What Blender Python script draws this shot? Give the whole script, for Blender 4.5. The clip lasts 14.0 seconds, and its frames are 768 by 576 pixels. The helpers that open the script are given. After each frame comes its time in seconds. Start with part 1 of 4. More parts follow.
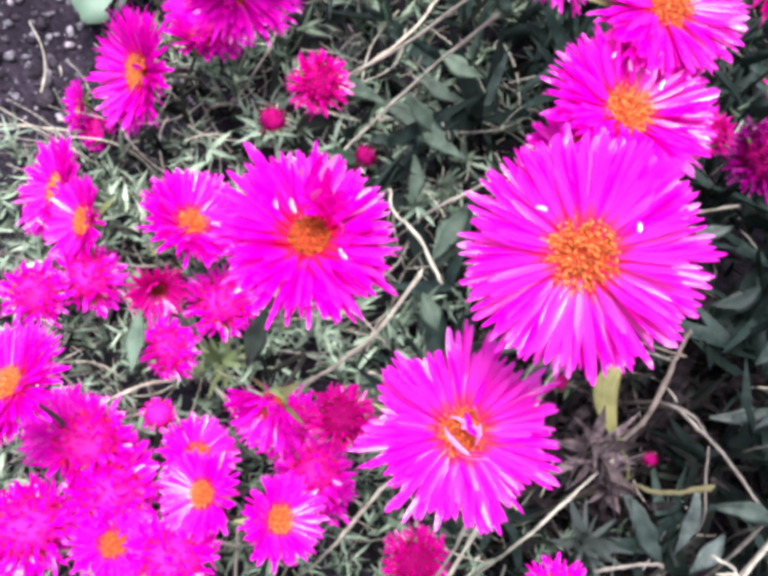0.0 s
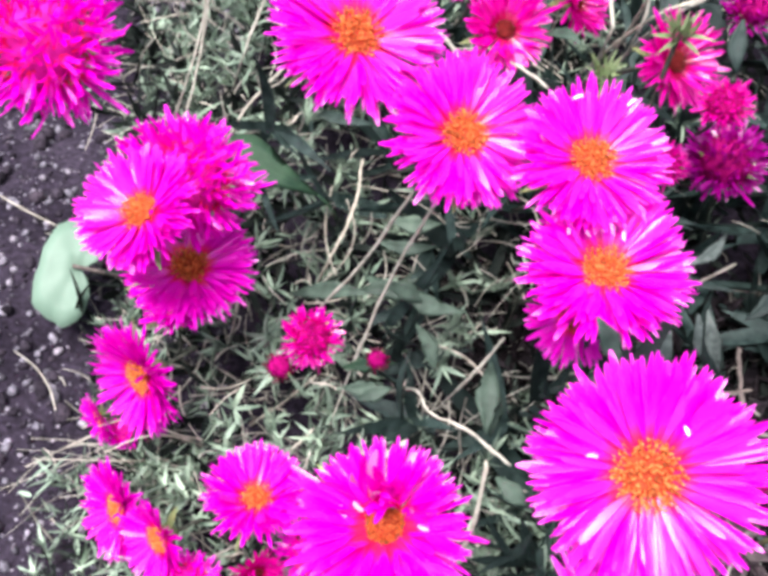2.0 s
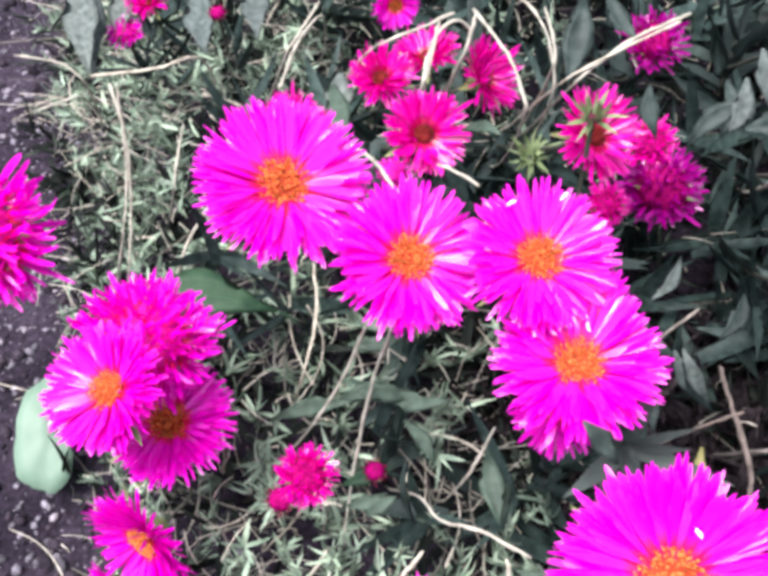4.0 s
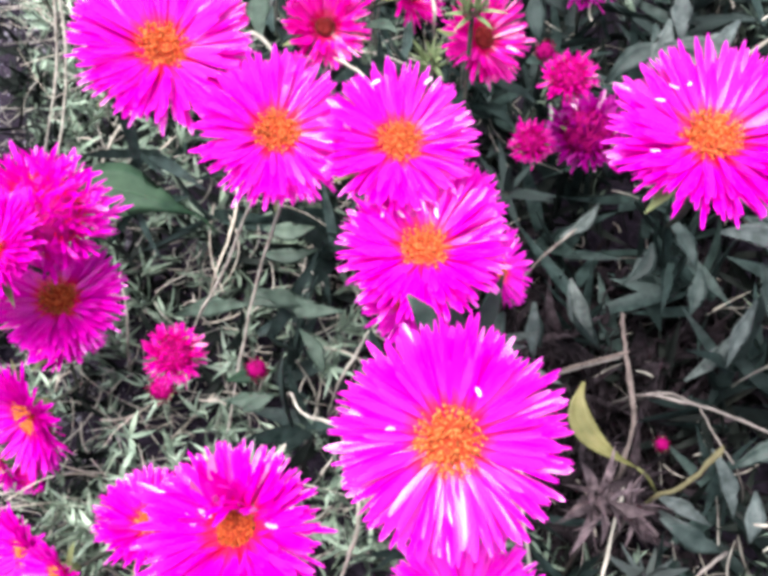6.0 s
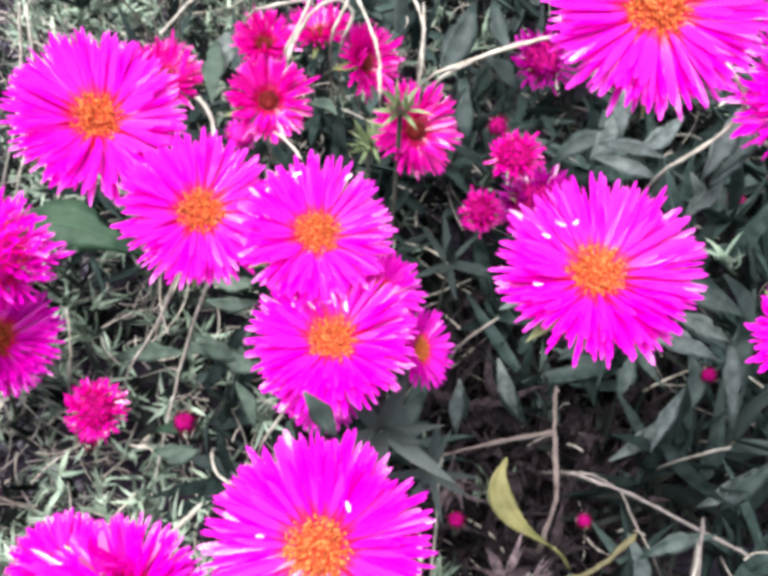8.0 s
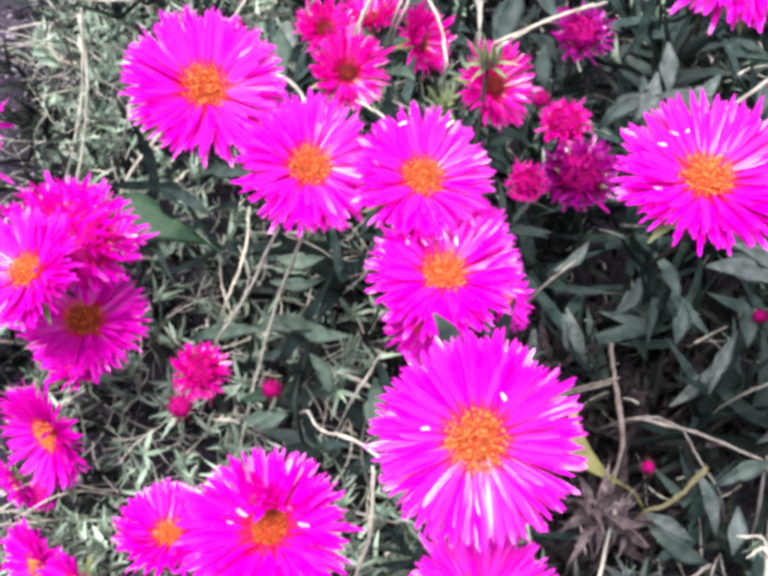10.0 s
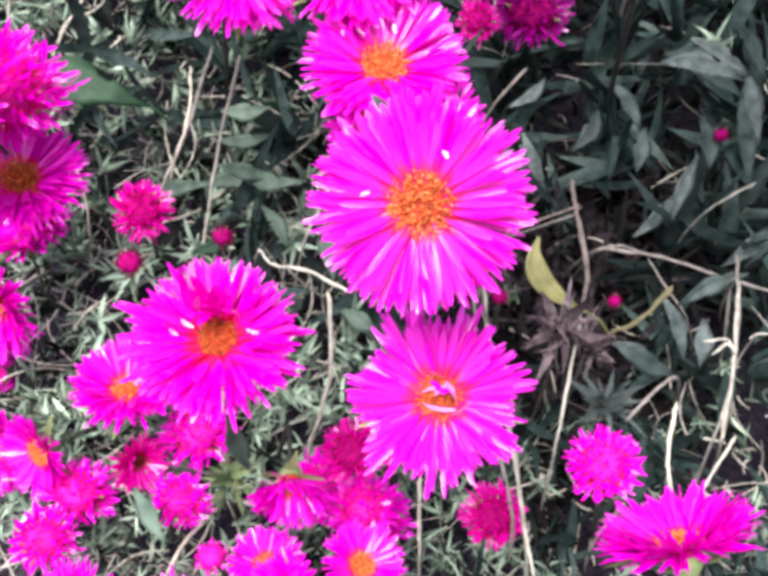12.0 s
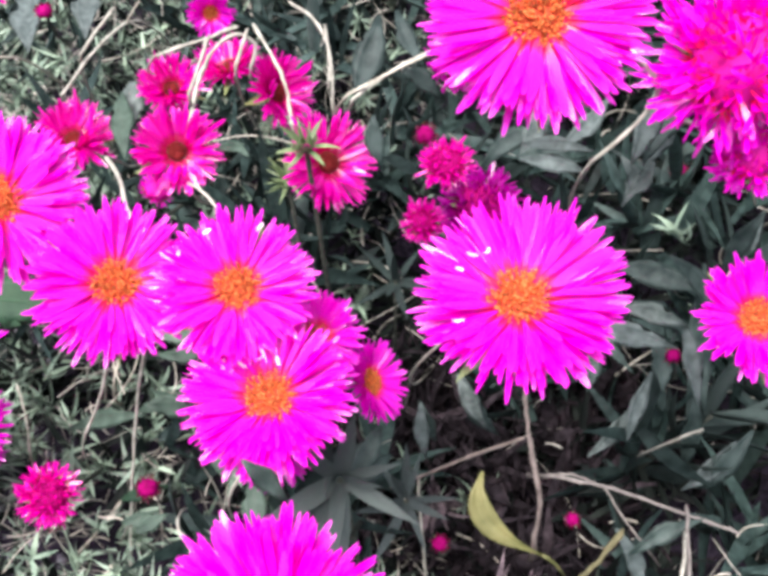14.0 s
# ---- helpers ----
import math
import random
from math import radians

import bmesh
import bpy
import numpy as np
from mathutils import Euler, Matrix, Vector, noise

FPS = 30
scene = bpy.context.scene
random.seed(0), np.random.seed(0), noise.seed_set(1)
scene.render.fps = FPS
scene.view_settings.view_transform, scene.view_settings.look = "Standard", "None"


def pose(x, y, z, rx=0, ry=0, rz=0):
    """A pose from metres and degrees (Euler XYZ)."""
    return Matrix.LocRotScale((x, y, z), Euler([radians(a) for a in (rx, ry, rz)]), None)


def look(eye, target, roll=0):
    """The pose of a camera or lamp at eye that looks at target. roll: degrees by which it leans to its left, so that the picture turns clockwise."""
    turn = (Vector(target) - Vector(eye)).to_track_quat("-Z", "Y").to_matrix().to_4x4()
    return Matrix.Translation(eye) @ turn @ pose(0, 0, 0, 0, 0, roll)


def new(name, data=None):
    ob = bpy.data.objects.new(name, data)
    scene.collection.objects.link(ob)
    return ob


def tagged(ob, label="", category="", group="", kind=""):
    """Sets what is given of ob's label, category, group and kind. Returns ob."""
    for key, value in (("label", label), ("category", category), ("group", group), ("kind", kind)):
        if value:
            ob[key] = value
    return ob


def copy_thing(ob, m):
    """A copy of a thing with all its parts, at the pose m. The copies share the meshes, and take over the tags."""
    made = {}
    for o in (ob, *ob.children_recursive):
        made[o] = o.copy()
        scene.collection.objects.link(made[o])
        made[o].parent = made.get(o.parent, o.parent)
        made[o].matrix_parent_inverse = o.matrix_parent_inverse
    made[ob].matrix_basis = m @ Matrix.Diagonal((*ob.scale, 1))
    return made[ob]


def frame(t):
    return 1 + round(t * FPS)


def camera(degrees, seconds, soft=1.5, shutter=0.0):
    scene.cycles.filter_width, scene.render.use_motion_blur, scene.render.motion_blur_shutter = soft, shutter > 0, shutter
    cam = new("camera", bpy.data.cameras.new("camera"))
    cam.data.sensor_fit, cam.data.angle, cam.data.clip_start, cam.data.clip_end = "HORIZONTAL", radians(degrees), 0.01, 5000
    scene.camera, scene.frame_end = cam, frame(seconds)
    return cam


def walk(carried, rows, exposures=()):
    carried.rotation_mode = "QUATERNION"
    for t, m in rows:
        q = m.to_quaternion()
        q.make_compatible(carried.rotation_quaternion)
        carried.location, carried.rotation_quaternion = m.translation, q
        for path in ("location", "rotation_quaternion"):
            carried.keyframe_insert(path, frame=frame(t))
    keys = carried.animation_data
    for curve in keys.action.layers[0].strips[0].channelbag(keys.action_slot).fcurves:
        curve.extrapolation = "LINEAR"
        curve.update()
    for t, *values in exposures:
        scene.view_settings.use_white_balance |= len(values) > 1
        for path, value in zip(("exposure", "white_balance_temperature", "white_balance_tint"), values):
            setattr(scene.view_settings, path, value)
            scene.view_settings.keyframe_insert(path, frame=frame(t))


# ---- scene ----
cam = camera(47.6, 14.0, soft=4.2)
PATH = [
    (0, (0.013, 0.004, 0.423), (-0.011, 1.17, -1.202), 38.0),
    (0.5, (0.023, 0.009, 0.44), (-0.075, 1.215, -1.152), 44.6),
    (1, (0.023, 0.032, 0.45), (-0.163, 1.301, -1.084), 30.2),
    (1.5, (0.01, 0.038, 0.462), (-0.145, 1.278, -1.1), 17.4),
    (2, (-0.016, 0.043, 0.461), (-0.12, 1.268, -1.117), 8.0),
    (2.2, (-0.03, 0.054, 0.465), (-0.124, 1.285, -1.109), 5.7),
    (4.3, (-0.011, 0.066, 0.481), (-0.05, 1.383, -1.023), -3.2),
    (4.5, (-0.005, 0.062, 0.482), (-0.029, 1.39, -1.014), -2.7),
    (5, (0.009, 0.051, 0.479), (-0.01, 1.358, -1.034), -3.6),
    (5.5, (0.013, 0.04, 0.467), (0.012, 1.314, -1.074), -4.9),
    (6, (0.026, 0.043, 0.461), (-0.012, 1.304, -1.091), 3.3),
    (6.5, (0.046, 0.059, 0.456), (-0.023, 1.381, -1.043), 11.0),
    (7, (0.063, 0.072, 0.469), (0.023, 1.387, -1.037), 11.2),
    (7.5, (0.059, 0.071, 0.476), (0.046, 1.375, -1.041), 10.0),
    (7.7, (0.055, 0.067, 0.48), (0.039, 1.346, -1.058), 9.2),
    (9.8, (0.008, 0.027, 0.485), (-0.004, 1.375, -0.993), 5.5),
    (10, (0.011, 0.021, 0.476), (0.026, 1.356, -1.013), 6.0),
    (10.5, (0.024, 0.006, 0.444), (0.087, 1.262, -1.111), 4.8),
    (11, (0.019, 0.007, 0.432), (0.103, 1.224, -1.152), 5.9),
    (11.5, (0.021, 0.0, 0.429), (0.122, 1.168, -1.192), 7.4),
    (12, (0.023, -0.001, 0.441), (0.105, 1.211, -1.147), 4.8),
    (12.5, (0.034, -0.001, 0.454), (0.098, 1.244, -1.11), 2.2),
    (13, (0.048, 0.014, 0.464), (0.097, 1.288, -1.077), 1.8),
    (13.5, (0.054, 0.057, 0.477), (0.063, 1.358, -1.043), 1.2),
    (14, (0.062, 0.077, 0.483), (0.081, 1.357, -1.053), 0.9),
]
walk(cam, [(t, look(eye, target, roll)) for t, eye, target, roll in PATH], exposures=[(0, 1.46, 6350, 15), (14, 1.46, 6350, 15)])

# ---- light ----
world = bpy.data.worlds.new("overcast_sky")
scene.world = world
world.use_nodes = True
wn = world.node_tree
sky = wn.nodes.new("ShaderNodeTexSky")
sky.sky_type, sky.sun_disc = "NISHITA", False
sky.sun_elevation, sky.sun_rotation = radians(73), radians(-132)
sky.dust_density = 3.0
haze = wn.nodes.new("ShaderNodeHueSaturation")
haze.inputs["Saturation"].default_value = 0.45
wn.links.new(sky.outputs["Color"], haze.inputs["Color"])
wn.links.new(haze.outputs["Color"], wn.nodes["Background"].inputs["Color"])
wn.nodes["Background"].inputs["Strength"].default_value = 0.10
sun_data = bpy.data.lights.new("sun", "SUN")
sun_data.energy, sun_data.angle, sun_data.color = 3.2, radians(38), (1.0, 0.97, 0.93)
sun = new("sun", sun_data)
sun.matrix_world = look((-0.55, -0.30, 2.4), (0, 0.2, 0))


# ---- materials ----
def material(name, rough=0.6, spec=0.3):
    m = bpy.data.materials.new(name)
    m.use_nodes = True
    b = m.node_tree.nodes["Principled BSDF"]
    b.inputs["Roughness"].default_value = rough
    b.inputs["Specular IOR Level"].default_value = spec
    return m, m.node_tree, b


def node(nt, kind, **values):
    n = nt.nodes.new("ShaderNode" + kind)
    for k, v in values.items():
        n.inputs[k.replace("_", " ")].default_value = v
    return n


def ramp(nt, source, *stops):
    r = nt.nodes.new("ShaderNodeValToRGB")
    e = r.color_ramp.elements
    while len(e) < len(stops):
        e.new(0.5)
    for el, (at_, c) in zip(e, stops):
        el.position, el.color = at_, (*c, 1)
    nt.links.new(source, r.inputs["Fac"])
    return r.outputs["Color"]


def mixed(nt, a, b, fac, blend="MIX"):
    m = nt.nodes.new("ShaderNodeMix")
    m.data_type, m.blend_type = "RGBA", blend
    for socket, value in ((m.inputs["Factor"], fac), (m.inputs[6], a), (m.inputs[7], b)):
        if hasattr(value, "is_output"):
            nt.links.new(value, socket)
        else:
            socket.default_value = value if isinstance(value, float) else (*value, 1)
    return m.outputs[2]


def noise_of(nt, scale, detail=4.0, coords="Object"):
    tc = nt.nodes.new("ShaderNodeTexCoord")
    n = node(nt, "TexNoise", Scale=scale, Detail=detail)
    nt.links.new(tc.outputs[coords], n.inputs["Vector"])
    return n.outputs["Fac"]


def bump(nt, b, height, strength, distance):
    n = node(nt, "Bump", Strength=strength, Distance=distance)
    nt.links.new(height, n.inputs["Height"])
    nt.links.new(n.outputs["Normal"], b.inputs["Normal"])


def petal_material(name, base, body, tip, dark):
    """Silky petal: redder at the base, fine lengthwise veins, a little light passing through.
    The petal's own map runs along it in v; the whole part of u tells the petals of one mesh apart."""
    m, nt, b = material(name, 0.26, 1.0)
    uv = nt.nodes.new("ShaderNodeUVMap")
    sep = nt.nodes.new("ShaderNodeSeparateXYZ")
    nt.links.new(uv.outputs["UV"], sep.inputs["Vector"])
    info = nt.nodes.new("ShaderNodeObjectInfo")
    along = ramp(nt, sep.outputs["Y"], (0.0, base), (0.17, base), (0.36, body), (0.85, body), (1.0, tip))
    vein = nt.nodes.new("ShaderNodeMapping")
    vein.inputs["Scale"].default_value = (7, 1.0, 1)
    nt.links.new(uv.outputs["UV"], vein.inputs["Vector"])
    vn = node(nt, "TexNoise", Scale=1.4, Detail=3.0)
    nt.links.new(vein.outputs["Vector"], vn.inputs["Vector"])
    streak = ramp(nt, vn.outputs["Fac"], (0.36, (0.88, 0.88, 0.88)), (0.58, (1, 1, 1)))
    c = mixed(nt, along, streak, 0.8, "MULTIPLY")
    whole = nt.nodes.new("ShaderNodeMath")
    whole.operation = "FLOOR"
    nt.links.new(sep.outputs["X"], whole.inputs[0])
    seed = nt.nodes.new("ShaderNodeMath")
    seed.operation = "MULTIPLY_ADD"
    nt.links.new(info.outputs["Random"], seed.inputs[0])
    seed.inputs[1].default_value = 977.0
    nt.links.new(whole.outputs[0], seed.inputs[2])
    own = nt.nodes.new("ShaderNodeTexWhiteNoise")
    own.noise_dimensions = "1D"
    nt.links.new(seed.outputs[0], own.inputs["W"])
    c = mixed(nt, c, dark, ramp(nt, own.outputs["Value"], (0.65, (0, 0, 0)), (1.0, (0.40, 0.40, 0.40))))
    nt.links.new(c, b.inputs["Base Color"])
    bump(nt, b, vn.outputs["Fac"], 0.22, 0.0004)
    out = nt.nodes["Material Output"]
    tr = nt.nodes.new("ShaderNodeBsdfTranslucent")
    nt.links.new(c, tr.inputs["Color"])
    ms = nt.nodes.new("ShaderNodeMixShader")
    ms.inputs[0].default_value = 0.45
    nt.links.new(b.outputs[0], ms.inputs[1])
    nt.links.new(tr.outputs[0], ms.inputs[2])
    nt.links.new(ms.outputs[0], out.inputs["Surface"])
    return m


def plain_material(name, low, high, rough, spec, scale, per="island", relief=0.3, distance=0.0004, least=0.0):
    """Two tones mixed by grain and by a random value of each piece."""
    m, nt, b = material(name, rough, spec)
    grain = noise_of(nt, scale)
    c = ramp(nt, grain, (0.3, low), (0.7, high))
    if per == "island":
        rnd = nt.nodes.new("ShaderNodeNewGeometry").outputs["Random Per Island"]
    else:
        rnd = nt.nodes.new("ShaderNodeObjectInfo").outputs["Random"]
    least = least or (0.3 if per == "island" else 0.65)
    c = mixed(nt, c, ramp(nt, rnd, (0.0, (least, least, least)), (0.6, (1, 1, 1)), (1.0, (1.25, 1.2, 1.15))), 1.0, "MULTIPLY")
    nt.links.new(c, b.inputs["Base Color"])
    bump(nt, b, grain, relief, distance)
    return m


MAGENTA = petal_material("magenta_petal", (0.97, 0.02, 0.18), (0.97, 0.0, 0.77), (0.97, 0.02, 0.82), (0.93, 0.0, 0.60))
CRIMSON = petal_material("crimson_petal", (0.58, 0.0, 0.10), (0.88, 0.0, 0.50), (0.90, 0.03, 0.60), (0.66, 0.0, 0.20))
RED = petal_material("red_petal", (0.11, 0.0, 0.014), (0.18, 0.0, 0.04), (0.24, 0.01, 0.07), (0.12, 0.0, 0.02))
PURPLE = petal_material("purple_petal", (0.30, 0.0, 0.10), (0.52, 0.0, 0.36), (0.68, 0.04, 0.56), (0.28, 0.0, 0.12))
# near-white pink for the glints modelled on the open flowers
GLINT_TONE = plain_material("petal_glint_tone", (0.85, 0.40, 0.76), (0.92, 0.68, 0.88), 0.35, 0.5, 600, "object")
ROSE = plain_material("rose_petal_and_highlight", (0.78, 0.16, 0.55), (0.90, 0.42, 0.74), 0.4, 0.4, 600, "object")
STAMEN = plain_material("stamen_filament", (0.62, 0.07, 0.02), (0.86, 0.19, 0.04), 0.6, 0.2, 900, least=0.55)
ANTHER = plain_material("anther", (0.62, 0.11, 0.03), (0.92, 0.34, 0.10), 0.7, 0.2, 1500, least=0.22)
DISC = plain_material("flower_disc", (0.20, 0.018, 0.010), (0.52, 0.07, 0.02), 0.7, 0.2, 700, least=0.6)
DULL = plain_material("faded_disc", (0.10, 0.006, 0.012), (0.30, 0.025, 0.02), 0.8, 0.2, 700)
CALYX = plain_material("calyx_green", (0.14, 0.20, 0.08), (0.30, 0.34, 0.14), 0.5, 0.35, 300, "object")
STEM = plain_material("flower_stem", (0.025, 0.030, 0.024), (0.085, 0.09, 0.070), 0.65, 0.2, 250, "object")
LEAF = plain_material("grey_green_leaf", (0.012, 0.023, 0.021), (0.053, 0.075, 0.069), 0.55, 0.20, 160, "object", 0.7, 0.0006)
LEAF_PALE = plain_material("pale_grey_leaf", (0.040, 0.054, 0.051), (0.112, 0.138, 0.133), 0.55, 0.2, 260, "object", 0.7, 0.0006)
LEAF_MID = plain_material("dull_green_leaf", (0.030, 0.052, 0.038), (0.100, 0.148, 0.112), 0.55, 0.22, 140, "object", 0.8, 0.0006)
STUB = plain_material("yellowed_stem", (0.12, 0.11, 0.055), (0.25, 0.225, 0.12), 0.7, 0.2, 200, "object")
WITHERED = plain_material("withered_petal", (0.05, 0.035, 0.042), (0.20, 0.155, 0.165), 0.9, 0.1, 300, "island", 0.8, 0.0006)
LEAF_MANY = plain_material("grey_green_leaves", (0.007, 0.016, 0.014), (0.041, 0.067, 0.061), 0.55, 0.18, 160, "island", 0.7, 0.0006)
LEAF_FINE = plain_material("fine_grey_leaf", (0.122, 0.184, 0.132), (0.370, 0.485, 0.370), 0.5, 0.35, 90)
# leaf colour taken nearly black to carry the shade beneath the canopy
LEAF_SHADE = plain_material("leaf_darkened_for_shade", (0.006, 0.010, 0.009), (0.026, 0.032, 0.028), 0.6, 0.08, 90)
FRESH = plain_material("fresh_green_leaf", (0.10, 0.15, 0.065), (0.20, 0.26, 0.125), 0.45, 0.4, 160, "object")
BROAD = plain_material("broad_green_leaf", (0.012, 0.042, 0.022), (0.045, 0.098, 0.052), 0.65, 0.25, 90, "object", 0.8, 0.001)
PALE = plain_material("pale_leaf", (0.108, 0.178, 0.133), (0.138, 0.214, 0.165), 0.5, 0.3, 60, "object", 0.2)
YELLOW = plain_material("yellowed_leaf", (0.10, 0.105, 0.035), (0.22, 0.21, 0.085), 0.5, 0.35, 90, "object")
STRAW = plain_material("dry_twig", (0.26, 0.24, 0.20), (0.58, 0.55, 0.48), 0.75, 0.2, 200)
TWIG = plain_material("pale_twig", (0.25, 0.235, 0.195), (0.52, 0.50, 0.425), 0.7, 0.15, 200, "object", least=0.85)
WOOD = plain_material("grey_wood", (0.13, 0.115, 0.105), (0.29, 0.26, 0.235), 0.8, 0.2, 220, "object")
BARK = plain_material("dark_twig", (0.08, 0.065, 0.06), (0.20, 0.165, 0.15), 0.8, 0.2, 250, "object")
CLOD = plain_material("clod", (0.014, 0.011, 0.016), (0.060, 0.049, 0.066), 0.95, 0.08, 320, "island", 0.9, 0.001)
# brown and purplish-grey, lowered further to hold the shade of the hollows
DEAD = plain_material("shade_toned_dead_leaf", (0.008, 0.006, 0.007), (0.052, 0.041, 0.048), 0.9, 0.08, 220, "island", 0.8, 0.0006)
PEBBLE = plain_material("pebble", (0.05, 0.045, 0.060), (0.32, 0.30, 0.355), 0.75, 0.25, 260)


def soil_material():
    m, nt, b = material("soil", 0.95, 0.08)
    big, fine = noise_of(nt, 14, 6), noise_of(nt, 260, 6)
    c = mixed(nt, ramp(nt, big, (0.35, (0.014, 0.011, 0.017)), (0.7, (0.040, 0.032, 0.046))),
              ramp(nt, fine, (0.35, (0.5, 0.5, 0.5)), (0.72, (1.7, 1.65, 1.75))), 0.9, "MULTIPLY")
    nt.links.new(c, b.inputs["Base Color"])
    bump(nt, b, fine, 0.9, 0.002)
    return m


SOIL = soil_material()

# ---- shapes ----
LEFT_EDGE, EDGE_SLOPE = -0.13, -0.29


def smooth(a, b, x):
    t = min(1.0, max(0.0, (x - a) / (b - a)))
    return t * t * (3 - 2 * t)


def inside(x, y):
    """How far a place lies into the planting from its border with the bare soil."""
    return x - (LEFT_EDGE + EDGE_SLOPE * y)


def ground_z(x, y):
    near = 1.0 - smooth(0.8, 3.0, math.hypot(x, y - 0.3))
    z = 0.010 * noise.noise((x * 9, y * 9, 3)) + 0.005 * noise.noise((x * 34, y * 34, 7))
    return near * (z + 0.0025 * noise.noise((x * 110, y * 110, 1))) + 0.012 * smooth(0, 0.15, inside(x, y)) * near


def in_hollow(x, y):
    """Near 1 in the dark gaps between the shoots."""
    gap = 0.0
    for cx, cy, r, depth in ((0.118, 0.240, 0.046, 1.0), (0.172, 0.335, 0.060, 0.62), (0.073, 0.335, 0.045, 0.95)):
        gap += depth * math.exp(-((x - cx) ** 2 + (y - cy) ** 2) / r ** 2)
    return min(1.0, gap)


def in_bed(x, y):
    """Whether a place lies within the planting's uneven round outline."""
    return math.hypot(x - 0.16, y - 0.46) < 0.60 + 0.10 * noise.noise((x * 5, y * 5, 40)) + 0.03 * noise.noise((x * 23, y * 23, 41))


def canopy_z(x, y):
    """The height to which the dense low foliage grows."""
    d = inside(x, y)
    bumps = 0.03 * noise.noise((x * 11, y * 11, 20))
    hollow = 1 - 0.8 * in_hollow(x, y)
    return hollow * (0.6 + 0.4 * smooth(0.10, 0.26, y)) * smooth(-0.01, 0.14, d) * (0.095 + bumps + 0.05 * smooth(0.33, 0.50, y) + 0.03 * smooth(0.06, 0.16, x))


def mesh_of(name, verts, faces, mat, soft=True):
    me = bpy.data.meshes.new(name)
    me.from_pydata([tuple(v) for v in verts], [], faces)
    me.materials.append(mat)
    if soft:
        me.polygons.foreach_set("use_smooth", [True] * len(me.polygons))
    me.update()
    return me


def ring_faces(rows, n, caps=True):
    f = [(r * n + i, r * n + (i + 1) % n, (r + 1) * n + (i + 1) % n, (r + 1) * n + i) for r in range(rows - 1) for i in range(n)]
    return f + ([tuple(range(n))[::-1], tuple(range((rows - 1) * n, rows * n))] if caps else [])


def petal_shape(bend, sway, twist):
    """A narrow channelled petal of length 1 along y, blunt at the tip, with a thin body."""
    verts, rows = [], ((0, 0.42), (0.18, 0.62), (0.42, 0.86), (0.62, 1.0), (0.83, 0.90), (0.95, 0.58), (1.0, 0.16))
    for sheet in ((-0.5, 0.045), (0, -0.02), (0.5, 0.045)), ((0.5, 0.04), (0, -0.08), (-0.5, 0.04)):
        for y, w in rows:
            x0, z0, a = sway * y * y, bend * y * y, twist * y
            for u, v in sheet:
                u, v = u * w, v * w
                verts.append((x0 + 0.13 * (u * math.cos(a) - v * math.sin(a)), y, z0 + 0.13 * (u * math.sin(a) + v * math.cos(a))))
    return verts, [(s + r * 3 + i, s + r * 3 + i + 1, s + r * 3 + i + 4, s + r * 3 + i + 3) for s in (0, 21) for r in range(6) for i in range(2)]


def leaf_shape(bend, keel, rows=7, fat=0.12):
    """A fleshy three-sided leaf of length 1 along y, pointed at the tip."""
    verts = []
    for sheet in ((-1, 0.16), (0, -0.10), (1, 0.16)), ((1, 0.15), (0, -keel), (-1, 0.15)):
        for i in range(rows):
            y = i / (rows - 1)
            w = fat * (0.30 + 0.70 * math.sin(math.pi * (0.10 + 0.90 * y) ** 0.75)) * (1 - y ** 5)
            z0, x0 = bend * y * y, 0.35 * bend * y * (1 - y)
            for u, v in sheet:
                verts.append((x0 + u * w, y, z0 + v * w))
    n = rows * 3
    return verts, [(s + r * 3 + i, s + r * 3 + i + 1, s + r * 3 + i + 4, s + r * 3 + i + 3) for s in (0, n) for r in range(rows - 1) for i in range(2)]


def tube(points, r0, r1, n=6, knots=0.0):
    """A tapering round stem through the points, smoothed."""
    pts = [Vector(p) for p in points]
    for _ in range(2):
        if len(pts) > 2:
            pts = [pts[0]] + [q for a, b in zip(pts, pts[1:]) for q in (a * 0.75 + b * 0.25, a * 0.25 + b * 0.75)][1:-1] + [pts[-1]]
    verts = []
    side = Vector((0.31, 0.87, 0.2))
    for i, p in enumerate(pts):
        d = (pts[min(i + 1, len(pts) - 1)] - pts[max(i - 1, 0)]).normalized()
        a = d.cross(side).normalized()
        b = d.cross(a)
        r = (r0 + (r1 - r0) * i / (len(pts) - 1)) * (1 + knots * random.uniform(-1, 1)) * (0.45 if knots and i == 0 else 1)
        p = p + knots * r * Vector((random.uniform(-1.5, 1.5), random.uniform(-1.5, 1.5), random.uniform(-1, 1)))
        verts += [p + a * r * math.cos(2 * math.pi * k / n) + b * r * math.sin(2 * math.pi * k / n) for k in range(n)]
    return verts, ring_faces(len(pts), n)


def child(name, me, parent, m=None, label=""):
    ob = new(name, me)
    ob.parent = parent
    if m is not None:
        ob.matrix_basis = m
    if label:
        ob["label"] = label
    return ob


def frame_of(place, facing, spin=0.0):
    """A pose at place whose z axis faces that way."""
    z = Vector(facing).normalized()
    return Matrix.Translation(place) @ z.to_track_quat("Z", "Y").to_matrix().to_4x4() @ Matrix.Rotation(spin, 4, "Z")


